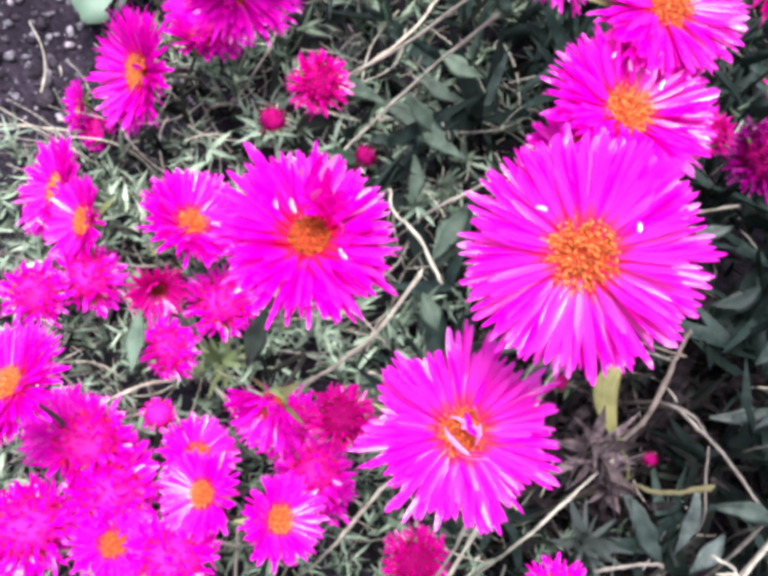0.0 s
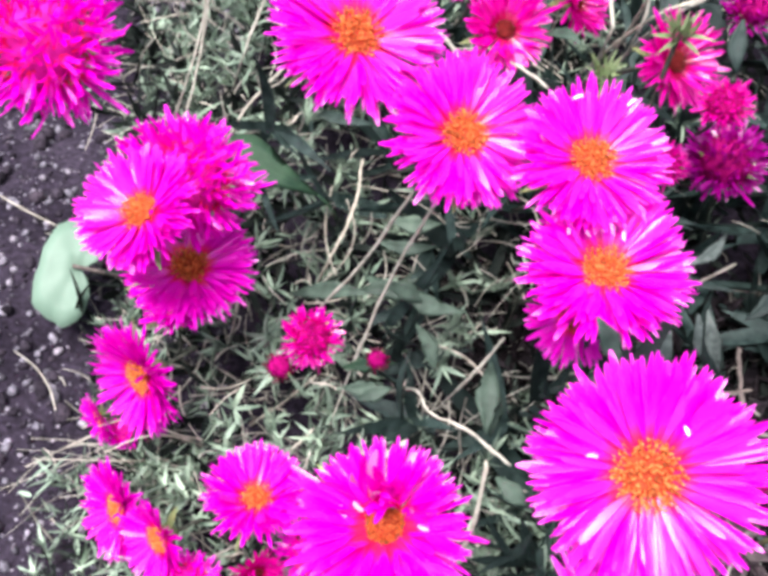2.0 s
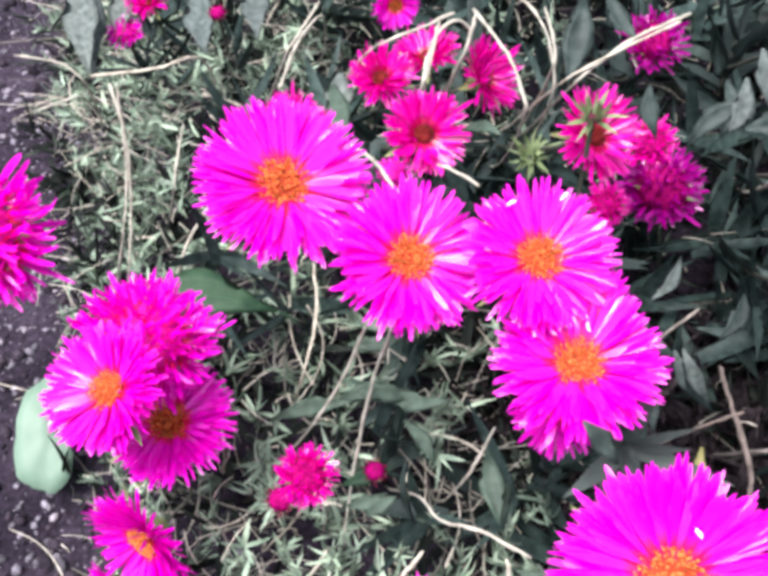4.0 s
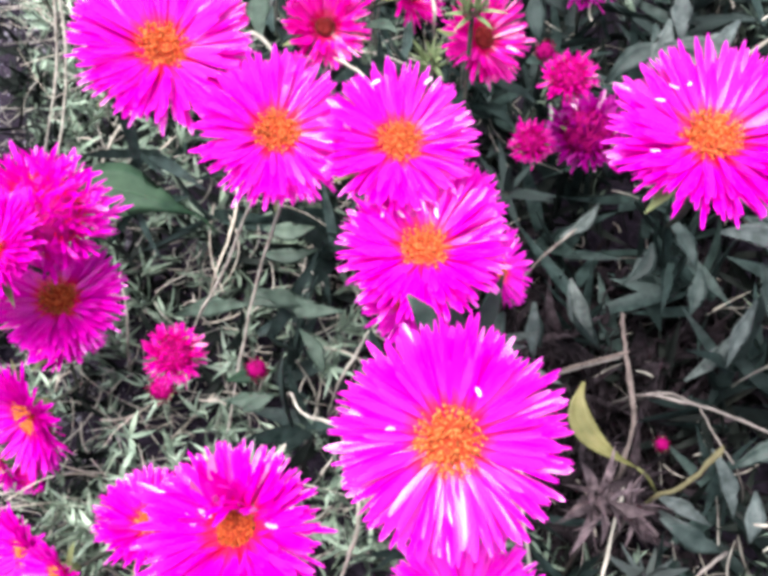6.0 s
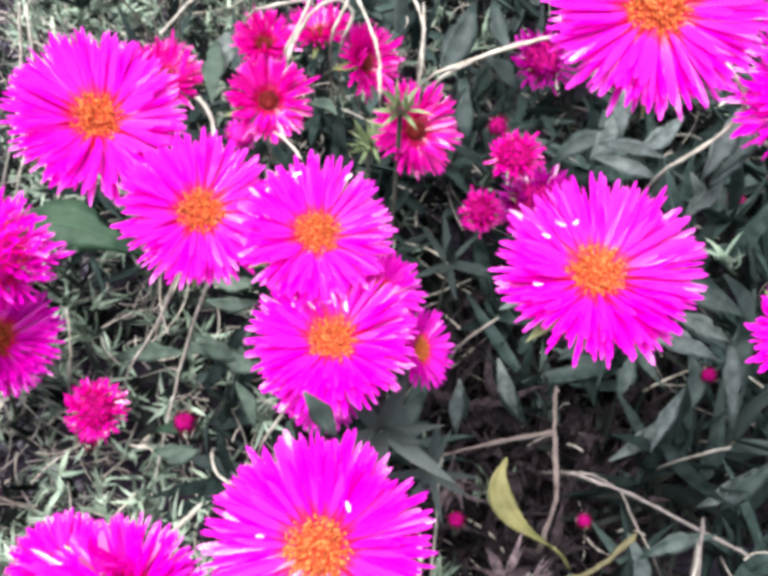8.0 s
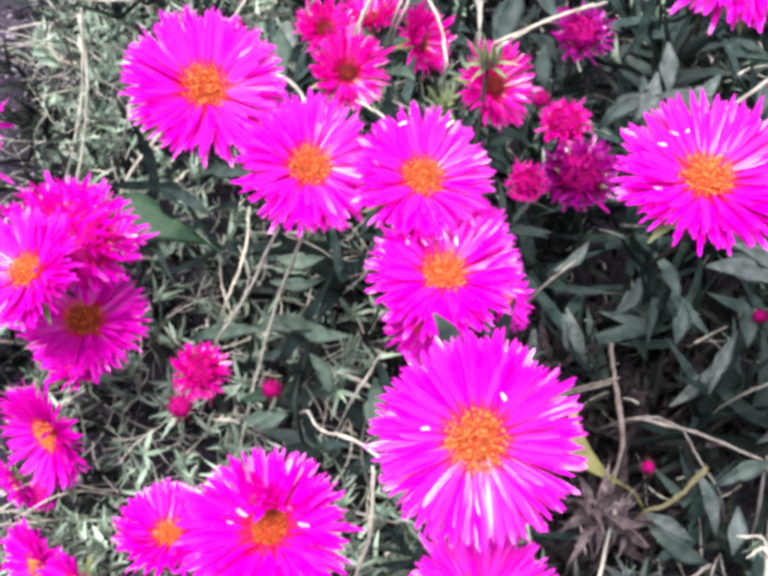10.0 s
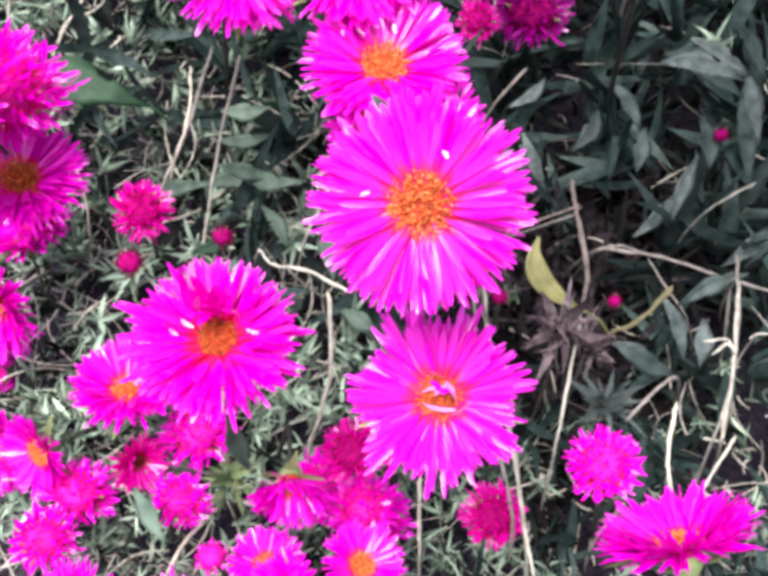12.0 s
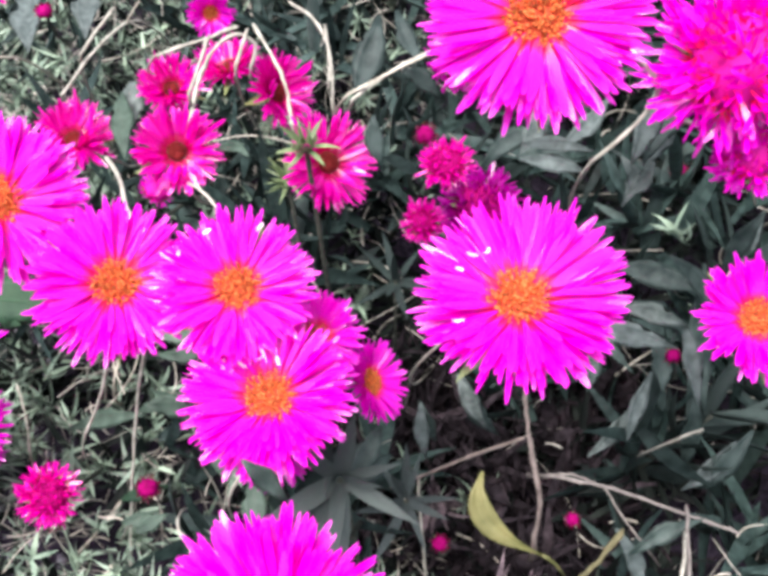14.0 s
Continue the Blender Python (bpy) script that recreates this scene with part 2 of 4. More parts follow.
# ---- ground ----
def spread(lo, hi, step, far):
    core = list(np.arange(lo, hi + step / 2, step))
    left, right, d = [], [], step
    while lo - (left[-1] if left else lo) < far:
        d *= 1.6
        left.append((left[-1] if left else lo) - d)
        right.append((right[-1] if right else hi) + d)
    return left[::-1] + core + right


def build_ground():
    xs, ys = spread(-0.65, 0.65, 0.006, 60), spread(-0.25, 1.15, 0.006, 60)
    verts = [(x, y, ground_z(x, y)) for y in ys for x in xs]
    n = len(xs)
    faces = [(j * n + i, j * n + i + 1, (j + 1) * n + i + 1, (j + 1) * n + i) for j in range(len(ys) - 1) for i in range(n - 1)]
    tagged(new("ground", mesh_of("ground", verts, faces, SOIL)), "dark purplish crumbly soil strewn with grit", "soil", kind="structure")


build_ground()


# ---- many small pieces in one mesh ----
def scatter(name, shapes, poses, mat, label, category):
    verts, faces, base = [], [], 0
    for k, m in poses:
        v, f = shapes[k % len(shapes)]
        a = np.array(v) @ np.array(m.to_3x3()).T + np.array(m.translation)
        verts.append(a)
        faces += [tuple(i + base for i in q) for q in f]
        base += len(v)
    return tagged(new(name, mesh_of(name, np.concatenate(verts), faces, mat)), label, category, kind="stuff")


def stone_shape(seed):
    rnd = random.Random(seed)
    bm = bmesh.new()
    bmesh.ops.create_icosphere(bm, subdivisions=1, radius=1)
    for v in bm.verts:
        v.co *= rnd.uniform(0.72, 1.15)
        v.co.z *= 0.7
    bm.verts.ensure_lookup_table()
    out = [tuple(v.co) for v in bm.verts], [tuple(v.index for v in f.verts) for f in bm.faces]
    bm.free()
    return out


def build_grit():
    rnd = random.Random(11)
    poses = []
    while len(poses) < 9000:
        y = rnd.uniform(-0.05, 0.95)
        d = rnd.uniform(-0.30, 0.10)
        x = d + LEFT_EDGE + EDGE_SLOPE * y
        r = 0.0008 + 0.0036 * rnd.random() ** 6
        m = pose(x, y, ground_z(x, y) + 0.25 * r, rnd.uniform(-40, 40), rnd.uniform(-40, 40), rnd.uniform(0, 360))
        poses.append((rnd.randrange(6), m @ Matrix.Diagonal((r * rnd.uniform(0.8, 1.5), r, r, 1))))
    clods = []
    while len(clods) < 2600:
        y = rnd.uniform(-0.05, 0.95)
        x = rnd.uniform(-0.32, 0.06) + LEFT_EDGE + EDGE_SLOPE * y
        r = 0.0015 + 0.0065 * rnd.random() ** 4
        m = pose(x, y, ground_z(x, y) + 0.2 * r, rnd.uniform(-60, 60), rnd.uniform(-60, 60), rnd.uniform(0, 360))
        clods.append((rnd.randrange(6), m @ Matrix.Diagonal((r * rnd.uniform(0.8, 1.4), r, r, 1))))
    scatter("soil_clods", [stone_shape(s + 20) for s in range(6)], clods, CLOD, "crumbly dark purplish lumps of soil", "soil")
    scatter("gravel", [stone_shape(s) for s in range(6)], poses, PEBBLE, "small grey and purplish stones lying on the soil", "gravel")


build_grit()

BIG_LEAVES = [leaf_shape(b, k, 7, f) for b, k, f in ((0.15, 0.6, 0.082), (-0.20, 0.5, 0.072), (0.38, 0.6, 0.066), (-0.06, 0.5, 0.095))]
FINE_LEAVES = [leaf_shape(b, k, 5, f) for b, k, f in ((0.30, 0.7, 0.080), (-0.35, 0.7, 0.065), (0.60, 0.8, 0.070), (-0.1, 0.7, 0.095))]

CURLY_LEAVES = [leaf_shape(b, k, 6, f) for b, k, f in ((0.9, 0.3, 0.13), (-0.7, 0.3, 0.10), (0.5, 0.3, 0.16), (1.3, 0.3, 0.08))]


def sprigs(rnd, total, region, height, size, per, open_angle):
    """Poses of leaves that radiate in small bunches along leaning stems."""
    poses = []
    while len(poses) < total:
        x, y = rnd.uniform(*region[0]), rnd.uniform(*region[1])
        z = height(rnd, x, y) if in_bed(x, y) else None
        if z is None:
            continue
        stem = pose(x, y, z, rnd.uniform(-55, 55), rnd.uniform(-55, 55), rnd.uniform(0, 360))
        reach = rnd.uniform(0.5, 1.3) * size[1]
        near = 0.55 + 0.45 * smooth(0.12, 0.32, y)
        for k in range(rnd.randint(*per)):
            s = near * rnd.uniform(*size)
            m = stem @ pose(0, 0, reach * rnd.random(), 0, 0, 137.5 * k + rnd.uniform(-25, 25)) @ pose(0, 0, 0, rnd.uniform(*open_angle), rnd.uniform(-25, 25), 0)
            if m.translation.z < 0.002:
                m.translation.z = 0.003
            poses.append((rnd.randrange(4), m @ Matrix.Diagonal((s, s, s, 1))))
    return poses


def build_low_foliage():
    rnd = random.Random(5)

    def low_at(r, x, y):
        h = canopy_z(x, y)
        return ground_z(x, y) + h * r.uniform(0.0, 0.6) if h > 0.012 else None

    def fine_at(r, x, y):
        if inside(x, y) < r.uniform(-0.005, 0.045) or r.random() < 0.45 * smooth(-0.08, -0.02, x) * smooth(0.20, 0.26, y) + 0.5 * smooth(0.03, 0.10, x) * smooth(0.15, 0.24, y):
            return None
        return ground_z(x, y) + max(canopy_z(x, y), 0.006) * r.uniform(0.45, 1.0)

    def mid_at(r, x, y):
        if r.random() > 0.10 + 0.50 * smooth(-0.09, -0.03, x) + 0.40 * smooth(0.02, 0.10, x) or r.random() < 1.3 * in_hollow(x, y) or (x < 0.04 and y < 0.24):
            return None
        return ground_z(x, y) + canopy_z(x, y) * r.uniform(0.5, 0.95)

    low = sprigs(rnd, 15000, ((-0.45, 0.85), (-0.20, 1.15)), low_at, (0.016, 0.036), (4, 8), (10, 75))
    fine = sprigs(rnd, 24000, ((-0.45, 0.45), (-0.15, 1.15)), fine_at, (0.006, 0.018), (7, 16), (10, 70))
    fine += sprigs(rnd, 6500, ((-0.28, 0.10), (-0.05, 0.23)), fine_at, (0.008, 0.022), (7, 16), (10, 70))
    mid = sprigs(rnd, 6800, ((-0.1, 0.85), (-0.20, 1.15)), mid_at, (0.030, 0.060), (5, 9), (15, 70))
    def far_at(r, x, y):
        return ground_z(x, y) + canopy_z(x, y) * r.uniform(0.75, 1.08) if inside(x, y) > 0.04 else None

    mid += sprigs(rnd, 420, ((-0.20, 0.07), (0.37, 0.85)), far_at, (0.026, 0.050), (4, 8), (15, 75))
    scatter("succulent_foliage", BIG_LEAVES, mid, LEAF_MANY, "mass of pointed grey-green succulent leaves", "foliage")
    # withered leaves gather in the hollows; their colour also carries the gaps' shade
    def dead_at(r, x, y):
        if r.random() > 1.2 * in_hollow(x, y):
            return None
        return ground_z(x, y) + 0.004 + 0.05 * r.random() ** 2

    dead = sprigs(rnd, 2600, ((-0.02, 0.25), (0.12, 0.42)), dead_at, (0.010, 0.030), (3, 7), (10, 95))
    scatter("dead_leaves", CURLY_LEAVES, dead, DEAD, "withered brown and purplish-grey leaves on the soil, darkened in colour for shade", "dead leaves")
    scatter("undergrowth", BIG_LEAVES, low, LEAF_SHADE, "dense grey-green succulent leaves close to the soil, darkened in colour for shade", "foliage")
    scatter("fine_foliage", FINE_LEAVES, fine, LEAF_FINE, "tangle of small pale grey-green needle leaves", "foliage")


build_low_foliage()


def build_dry_tangle():
    rnd = random.Random(8)
    random.seed(8)
    verts, faces, base = [], [], 0
    for _ in range(6200):
        x, y = rnd.uniform(-0.34, 0.42), rnd.uniform(-0.02, 0.85)
        d = inside(x, y)
        if d < rnd.uniform(-0.02, 0.04) or not in_bed(x, y) or rnd.random() < 0.75 * smooth(0.04, 0.11, x) * smooth(0.15, 0.24, y):
            continue
        z = ground_z(x, y) + max(0.004, canopy_z(x, y) * rnd.uniform(0.3, 1.12))
        a, l = rnd.uniform(0, 2 * math.pi), 0.008 + 0.07 * rnd.random() ** 3
        rise, curl = rnd.uniform(-0.4, 0.6), rnd.uniform(-0.9, 0.9)
        pts = []
        for k in range(4):
            t = k / 3
            pts.append((x + l * t * math.cos(a + curl * t), y + l * t * math.sin(a + curl * t), max(0.004, z + l * t * rise * (1 - 0.6 * t))))
        r = rnd.uniform(0.00025, 0.0007)
        v, f = tube(pts, r, r * 0.6, 4)
        verts += v
        faces += [tuple(i + base for i in q) for q in f]
        base += len(v)
    tagged(new("dry_tangle", mesh_of("dry_tangle", verts, faces, STRAW)), "tangle of pale dry stalks through the foliage", "dry stalks", kind="stuff")


build_dry_tangle()

# ---- leafy shoots ----
LEAF_MESHES = [mesh_of("leaf", v, f, LEAF) for v, f in BIG_LEAVES]
PALE_MESHES = [mesh_of("leaf", v, f, LEAF_PALE) for v, f in BIG_LEAVES]
GREY_FINE = [mesh_of("leaf", v, f, LEAF_PALE) for v, f in FINE_LEAVES]
FRESH_MESHES = [mesh_of("leaf", v, f, FRESH) for v, f in FINE_LEAVES]


def leafy_shoot(seed, length, leaf_len, pairs, meshes, label, category="succulent shoot"):
    """An upright shoot at the origin with opposite pairs of fleshy leaves."""
    rnd = random.Random(seed)
    top = new("leafy_shoot")
    tagged(top, label, category, "leafy shoots in the bed")
    lean = rnd.uniform(-0.25, 0.25)
    pts = [(0, 0, -0.02), (lean * length * 0.3, 0, length * 0.5), (lean * length, 0.1 * length, length)]
    child("stem", mesh_of("stem", *tube(pts, 0.0016, 0.0010), STEM), top)
    for k in range(pairs):
        t = 0.25 + 0.75 * k / (pairs - 1)
        for side in (0, 180):
            s = leaf_len * rnd.uniform(0.7, 1.15) * (1.0 if t < 0.9 else 0.8)
            m = pose(lean * length * t, 0.05 * length * t, length * t, 0, 0, side + 90 * (k % 2) + rnd.uniform(-25, 25)) @ pose(
                0, 0.001, 0, rnd.uniform(5, 35) + 35 * t, rnd.uniform(-20, 20), 0) @ Matrix.Diagonal((s, s, s, 1))
            child("leaf", meshes[rnd.randrange(4)], top, m)
    return top


GREY_SHOOT = "grey-green succulent shoot with pointed fleshy leaves"


def build_shoots():
    rnd = random.Random(21)
    first = [leafy_shoot(s, rnd.uniform(0.035, 0.06), rnd.uniform(0.040, 0.058), 5, LEAF_MESHES, GREY_SHOOT) for s in range(5)]
    spots = []
    tries = 0
    while len(spots) < 30 and tries < 6000:
        tries += 1
        x, y = rnd.uniform(-0.12, 0.48), rnd.uniform(0.0, 0.90)
        keep = 0.15 + 0.85 * smooth(0.03, 0.11, x) + 0.3 * smooth(0.4, 0.5, y)
        if y < 0.24 or rnd.random() > keep - 1.3 * in_hollow(x, y) or (x < 0.04 and y < 0.27) or canopy_z(x, y) < 0.03:
            continue
        if any((x - a) ** 2 + (y - b) ** 2 < 0.024 ** 2 for a, b in spots):
            continue
        spots.append((x, y))
    for k, (x, y) in enumerate(spots):
        z = ground_z(x, y) + canopy_z(x, y) * rnd.uniform(0.45, 0.85)
        m = pose(x, y, z, rnd.uniform(-45, 30), rnd.uniform(-40, 40), rnd.uniform(0, 360))
        if k < len(first):
            first[k].matrix_basis = m
        else:
            copy_thing(first[k % len(first)], m)


build_shoots()

# ---- flowers ----
PETALS = [petal_shape(*q) for q in ((0.06, 0.0, 0.0), (0.14, 0.07, 0.25), (-0.08, -0.06, -0.2), (0.20, -0.04, 0.3), (-0.16, 0.05, 0.0), (0.02, 0.02, -0.3))]
CURLED = [petal_shape(*q) for q in ((0.45, 0.05, 0.2), (0.60, -0.10, -0.3), (0.35, 0.12, 0.5), (0.75, 0.0, 0.1))]


PETAL_MAP = [(0.25 + 0.25 * k, y) for sheet in (0, 1) for y in (0, 0.18, 0.42, 0.62, 0.83, 0.95, 1.0) for k in range(3)]


def mapped(name, verts, faces, mat, per_vertex):
    """A mesh that carries the petals' map."""
    me = mesh_of(name, verts, faces, mat)
    layer = me.uv_layers.new(name="UVMap")
    layer.data.foreach_set("uv", [c for f in faces for i in f for c in per_vertex[i]])
    return me


def petal_meshes(shapes, mat):
    return [mapped("petal", v, f, mat, PETAL_MAP) for v, f in shapes]


def joined_petals(name, shapes, poses, mat):
    """Many petals in one mesh, for those too crowded to be told apart."""
    verts, faces, uv, base = [], [], [], 0
    for n, (k, m) in enumerate(poses):
        v, f = shapes[k % len(shapes)]
        verts.append(np.array(v) @ np.array(m.to_3x3()).T + np.array(m.translation))
        faces += [tuple(i + base for i in q) for q in f]
        uv += [(n + a, b) for a, b in PETAL_MAP]
        base += len(v)
    return mapped(name, np.concatenate(verts), faces, mat, uv)


PETAL_TONES = {"magenta": MAGENTA, "crimson": CRIMSON, "purple": PURPLE, "red": RED}
PETAL_SETS = {k: (petal_meshes(PETALS, m), petal_meshes(CURLED, m)) for k, m in PETAL_TONES.items()}
# pale curls: real petals on the curled flower, highlights on the ruffled one
BLUSH_CURLS = petal_meshes(CURLED, ROSE)


def stamen_meshes(seed, filament=None):
    """Filaments and anthers of a flower of radius 1: a dense ring that leans outwards round a lower middle."""
    rnd = random.Random(seed)
    fv, ff, av, af = [], [], [], []
    for _ in range(340):
        a, r = rnd.uniform(0, 2 * math.pi), 0.25 * math.sqrt(rnd.uniform(0.02, 1))
        lean = rnd.uniform(-0.03, 0.03) + 0.05 * r / 0.25
        p0 = Vector((r * math.cos(a), r * math.sin(a), 0.03))
        p1 = p0 + Vector((lean * math.cos(a), lean * math.sin(a), rnd.uniform(0.05, 0.11) * (1.25 - 0.5 * r / 0.25)))
        w, b = 0.011, len(fv)
        for p, q in ((p0, w), (p1, w * 0.7)):
            fv += [p + Vector((q * math.cos(c), q * math.sin(c), 0)) for c in (0, 2.1, 4.2)]
        ff += [tuple(i + b for i in f) for f in ((0, 1, 4, 3), (1, 2, 5, 4), (2, 0, 3, 5), (3, 4, 5))]
        b, s = len(av), rnd.uniform(0.011, 0.019)
        av += [p1 + Vector(c) * s for c in ((1, 0, 0), (0, 1, 0), (-1, 0, 0), (0, -1, 0), (0, 0, 1.5), (0, 0, -1))]
        af += [tuple(i + b for i in f) for f in ((0, 1, 4), (1, 2, 4), (2, 3, 4), (3, 0, 4), (1, 0, 5), (2, 1, 5), (3, 2, 5), (0, 3, 5))]
    return mesh_of("stamen_tuft", fv, ff, filament or STAMEN), mesh_of("anther_crown", av, af, ANTHER)


STAMENS = [stamen_meshes(s) for s in (1, 2, 3)]
DULL_STAMENS = stamen_meshes(4, DULL)[0]


def disc_mesh(mat):
    verts = []
    for r, z in ((0.25, -0.04), (0.25, 0.03), (0.18, 0.07), (0.09, 0.07), (0.02, 0.06)):
        verts += [(r * math.cos(2 * math.pi * k / 14), r * math.sin(2 * math.pi * k / 14), z) for k in range(14)]
    return mesh_of("disc", verts, ring_faces(5, 14), mat)


def calyx_mesh():
    verts = []
    for r, z in ((0.05, -0.42), (0.14, -0.34), (0.24, -0.20), (0.27, -0.08), (0.20, -0.03)):
        verts += [(r * math.cos(2 * math.pi * k / 10), r * math.sin(2 * math.pi * k / 10), z) for k in range(10)]
    return mesh_of("calyx", verts, ring_faces(5, 10), CALYX)


DISC_MESH, CALYX_MESH = disc_mesh(DISC), calyx_mesh()
DULL_DISC = disc_mesh(DULL)
SEPALS = [mesh_of("sepal", *leaf_shape(0.25, 0.5, 5, 0.16), CALYX), mesh_of("sepal", *leaf_shape(-0.1, 0.5, 5, 0.13), CALYX)]
LARGE = "large open magenta flower with an orange centre"
SMALL = "small open magenta flower with an orange centre"
FADED = "crimson older flower with a dull orange centre"
BUD = "half-closed magenta flower with tousled narrow petals"
DARKBUD = "closing dark crimson flower bud with tousled petals"
counter = [0]
OPEN_FLOWERS = []


def flower_base(name, place, facing, radius, label, sepal_lift):
    counter[0] += 1
    rnd = random.Random(100 + counter[0])
    m = frame_of(place, facing, rnd.uniform(0, 6.28))
    top = new(name)
    top.matrix_basis = m
    tagged(top, label, "flower", "flowers in the bed")
    size = Matrix.Diagonal((radius, radius, radius, 1))
    calyx = child("calyx", CALYX_MESH, top, size)
    for k in range(5):
        s = 0.75 if k % 2 else 0.55
        child("sepal", SEPALS[k % 2], calyx, pose(0, 0, 0, 0, 0, 72 * k) @ pose(0, 0.22, -0.12, sepal_lift, 0, 0) @ Matrix.Diagonal((s, s, s, 1)))
    # the stem runs back behind the flower and bends down to the soil
    back = m.to_3x3() @ Vector((0, 0, -1))
    p0 = Vector(place) + back * 0.40 * radius
    p1 = p0 + back * min(0.022, 0.5 * p0.z)
    away = Vector((p1.x - 0.025, p1.y - 0.035, 0)) / (0.46 - p1.z) * 0.85
    away *= min(1.0, 1.3 / away.length)
    foot = Vector((p1.x + away.x * p1.z + rnd.uniform(-0.01, 0.01), p1.y + away.y * p1.z + rnd.uniform(-0.01, 0.01), 0))
    foot.z = ground_z(foot.x, foot.y) - 0.004
    p2 = p1.lerp(foot, 0.5) + Vector((rnd.uniform(-0.005, 0.005), rnd.uniform(0, 0.008), -0.006))
    inv = m.inverted()
    child("stem", mesh_of("stem", *tube([inv @ p for p in (p0, p1, p2, foot)], 0.0009, 0.0013), STEM), top)
    return top, rnd


def bloom(place, facing, diameter, lift, label):
    """An open daisy-like flower: rings of narrow petals round an orange tuft."""
    radius = 0.472 * diameter
    top, rnd = flower_base("flower", place, facing, radius, label, 5)
    OPEN_FLOWERS.append(top)
    tone = "crimson" if label is FADED else "magenta"
    meshes = PETAL_SETS[tone][0]
    wide = diameter > 0.045
    loose = (5 + 0.22 * lift) * (1.8 if label is FADED else 1.0)
    ruffle = 26 if "ruffled" in label else 0
    ragged = 0.17 if "loose" in label else 0.11 if ruffle else 0.03
    turned = top.matrix_basis.to_3x3()
    for ring, (up, start, reach) in enumerate(((lift - 7, 0.21, 1.0), (lift, 0.20, 0.99), (lift + 8, 0.20, 0.95), (lift + 18 + ruffle, 0.19, 0.82))[: 4 if wide else 3]):
        count = (50, 46, 40, 20)[ring] if wide else 26
        for k in range(count):
            a = 360 * (k + ring * 0.37 + rnd.uniform(-0.3, 0.3)) / count
            l = radius * (reach - start) * rnd.uniform(0.82, 1.08) * (1 + ragged * math.sin(7.1 * radians(a) + counter[0]) + 0.03 * math.sin(2.3 * k))
            w = radius * ((0.58, 0.60, 0.58, 0.52)[ring] if wide else 0.76) * rnd.uniform(0.65, 1.25)
            if ruffle:
                back = max(0.0, (turned @ Vector((-math.sin(radians(a)), math.cos(radians(a)), 0))).y)
                # some folded upper petals are pale rose: highlights put into the colour
                meshes = (BLUSH_CURLS if k % 7 == 0 else PETAL_SETS[tone][1]) if back > 0.3 and k % 2 else PETAL_SETS[tone][0]
                up = lift + 8 * ring + 34 * back
                l *= 1.06 - 0.16 * back
            if label is FADED:
                meshes = PETAL_SETS[tone][1 if rnd.random() < 0.35 else 0]
                l *= rnd.uniform(0.7, 1.05)
            m = pose(0, 0, 0, 0, 0, a) @ pose(0, start * radius, 0.02 * radius * ring, up + rnd.uniform(-loose, loose) * (1 + 0.05 * ruffle), rnd.uniform(-22, 22), rnd.uniform(-9, 9))
            child("petal", meshes[rnd.randrange(len(meshes))], top, m @ Matrix.Diagonal((w, l, l, 1)))
    # finer petals that fill the gaps
    poses = []
    for k in range(230 if wide else 100):
        l = radius * rnd.uniform(0.60, 0.82 - 1.2 * (ragged - 0.03))
        w = radius * (0.38 if wide else 0.5) * rnd.uniform(0.7, 1.2)
        m = pose(0, 0, 0, 0, 0, 137.5 * k + rnd.uniform(-8, 8)) @ pose(0, 0.2 * radius, 0.02 * radius, lift + rnd.uniform(-11, 9), rnd.uniform(-20, 20), rnd.uniform(-8, 8))
        poses.append((rnd.randrange(6), m @ Matrix.Diagonal((w, l, l, 1))))
    tagged(child("petal_fringe", joined_petals("petal_fringe", PETALS, poses, PETAL_TONES[tone]), top), kind="stuff")
    if "curled" in label:
        for k in range(9):
            m = pose(0, 0, 0.05 * radius, 0, 0, 360 * k / 9 + rnd.uniform(-20, 20)) @ pose(0, 0.2 * radius, 0, rnd.uniform(60, 120), rnd.uniform(-60, 60), 0)
            child("inner_petal", rnd.choice(BLUSH_CURLS if k % 3 else PETAL_SETS["magenta"][1]), top, m @ Matrix.Diagonal((radius * 0.5, radius * 0.36, radius * 0.36, 1)), "pale curled inner petal")
    core = (0.70 if ruffle else 0.72 if label is FADED else 0.84 if "loose" in label else 0.98) * radius
    size = Matrix.Diagonal((core, core, radius, 1))
    child("disc", DULL_DISC if label is FADED else DISC_MESH, top, size)
    st, an = STAMENS[counter[0] % 3]
    if label is FADED:
        child("stamen_tuft", DULL_STAMENS, top, size)
    else:
        child("anther_crown", an, child("stamen_tuft", st, top, size))
    return top


def bud_core(mat):
    """The packed inner petals of a closing flower of radius 1: a fluted dome."""
    verts, n = [], 26
    for k, (r, z) in enumerate(((0.30, -0.15), (0.52, -0.02), (0.60, 0.20), (0.54, 0.42), (0.36, 0.58), (0.12, 0.62))):
        for i in range(n):
            q = r * (1.12 if (i + k // 2) % 2 else 0.88)
            verts.append((q * math.cos(2 * math.pi * i / n), q * math.sin(2 * math.pi * i / n), z + (0.04 if i % 2 else 0)))
    return mesh_of("bud_core", verts, ring_faces(6, n), mat)


CORE = plain_material("inner_bud", (0.14, 0.0, 0.04), (0.45, 0.0, 0.18), 0.8, 0.1, 700)
BUD_CORES = dict.fromkeys(("crimson", "purple", "red"), bud_core(CORE))
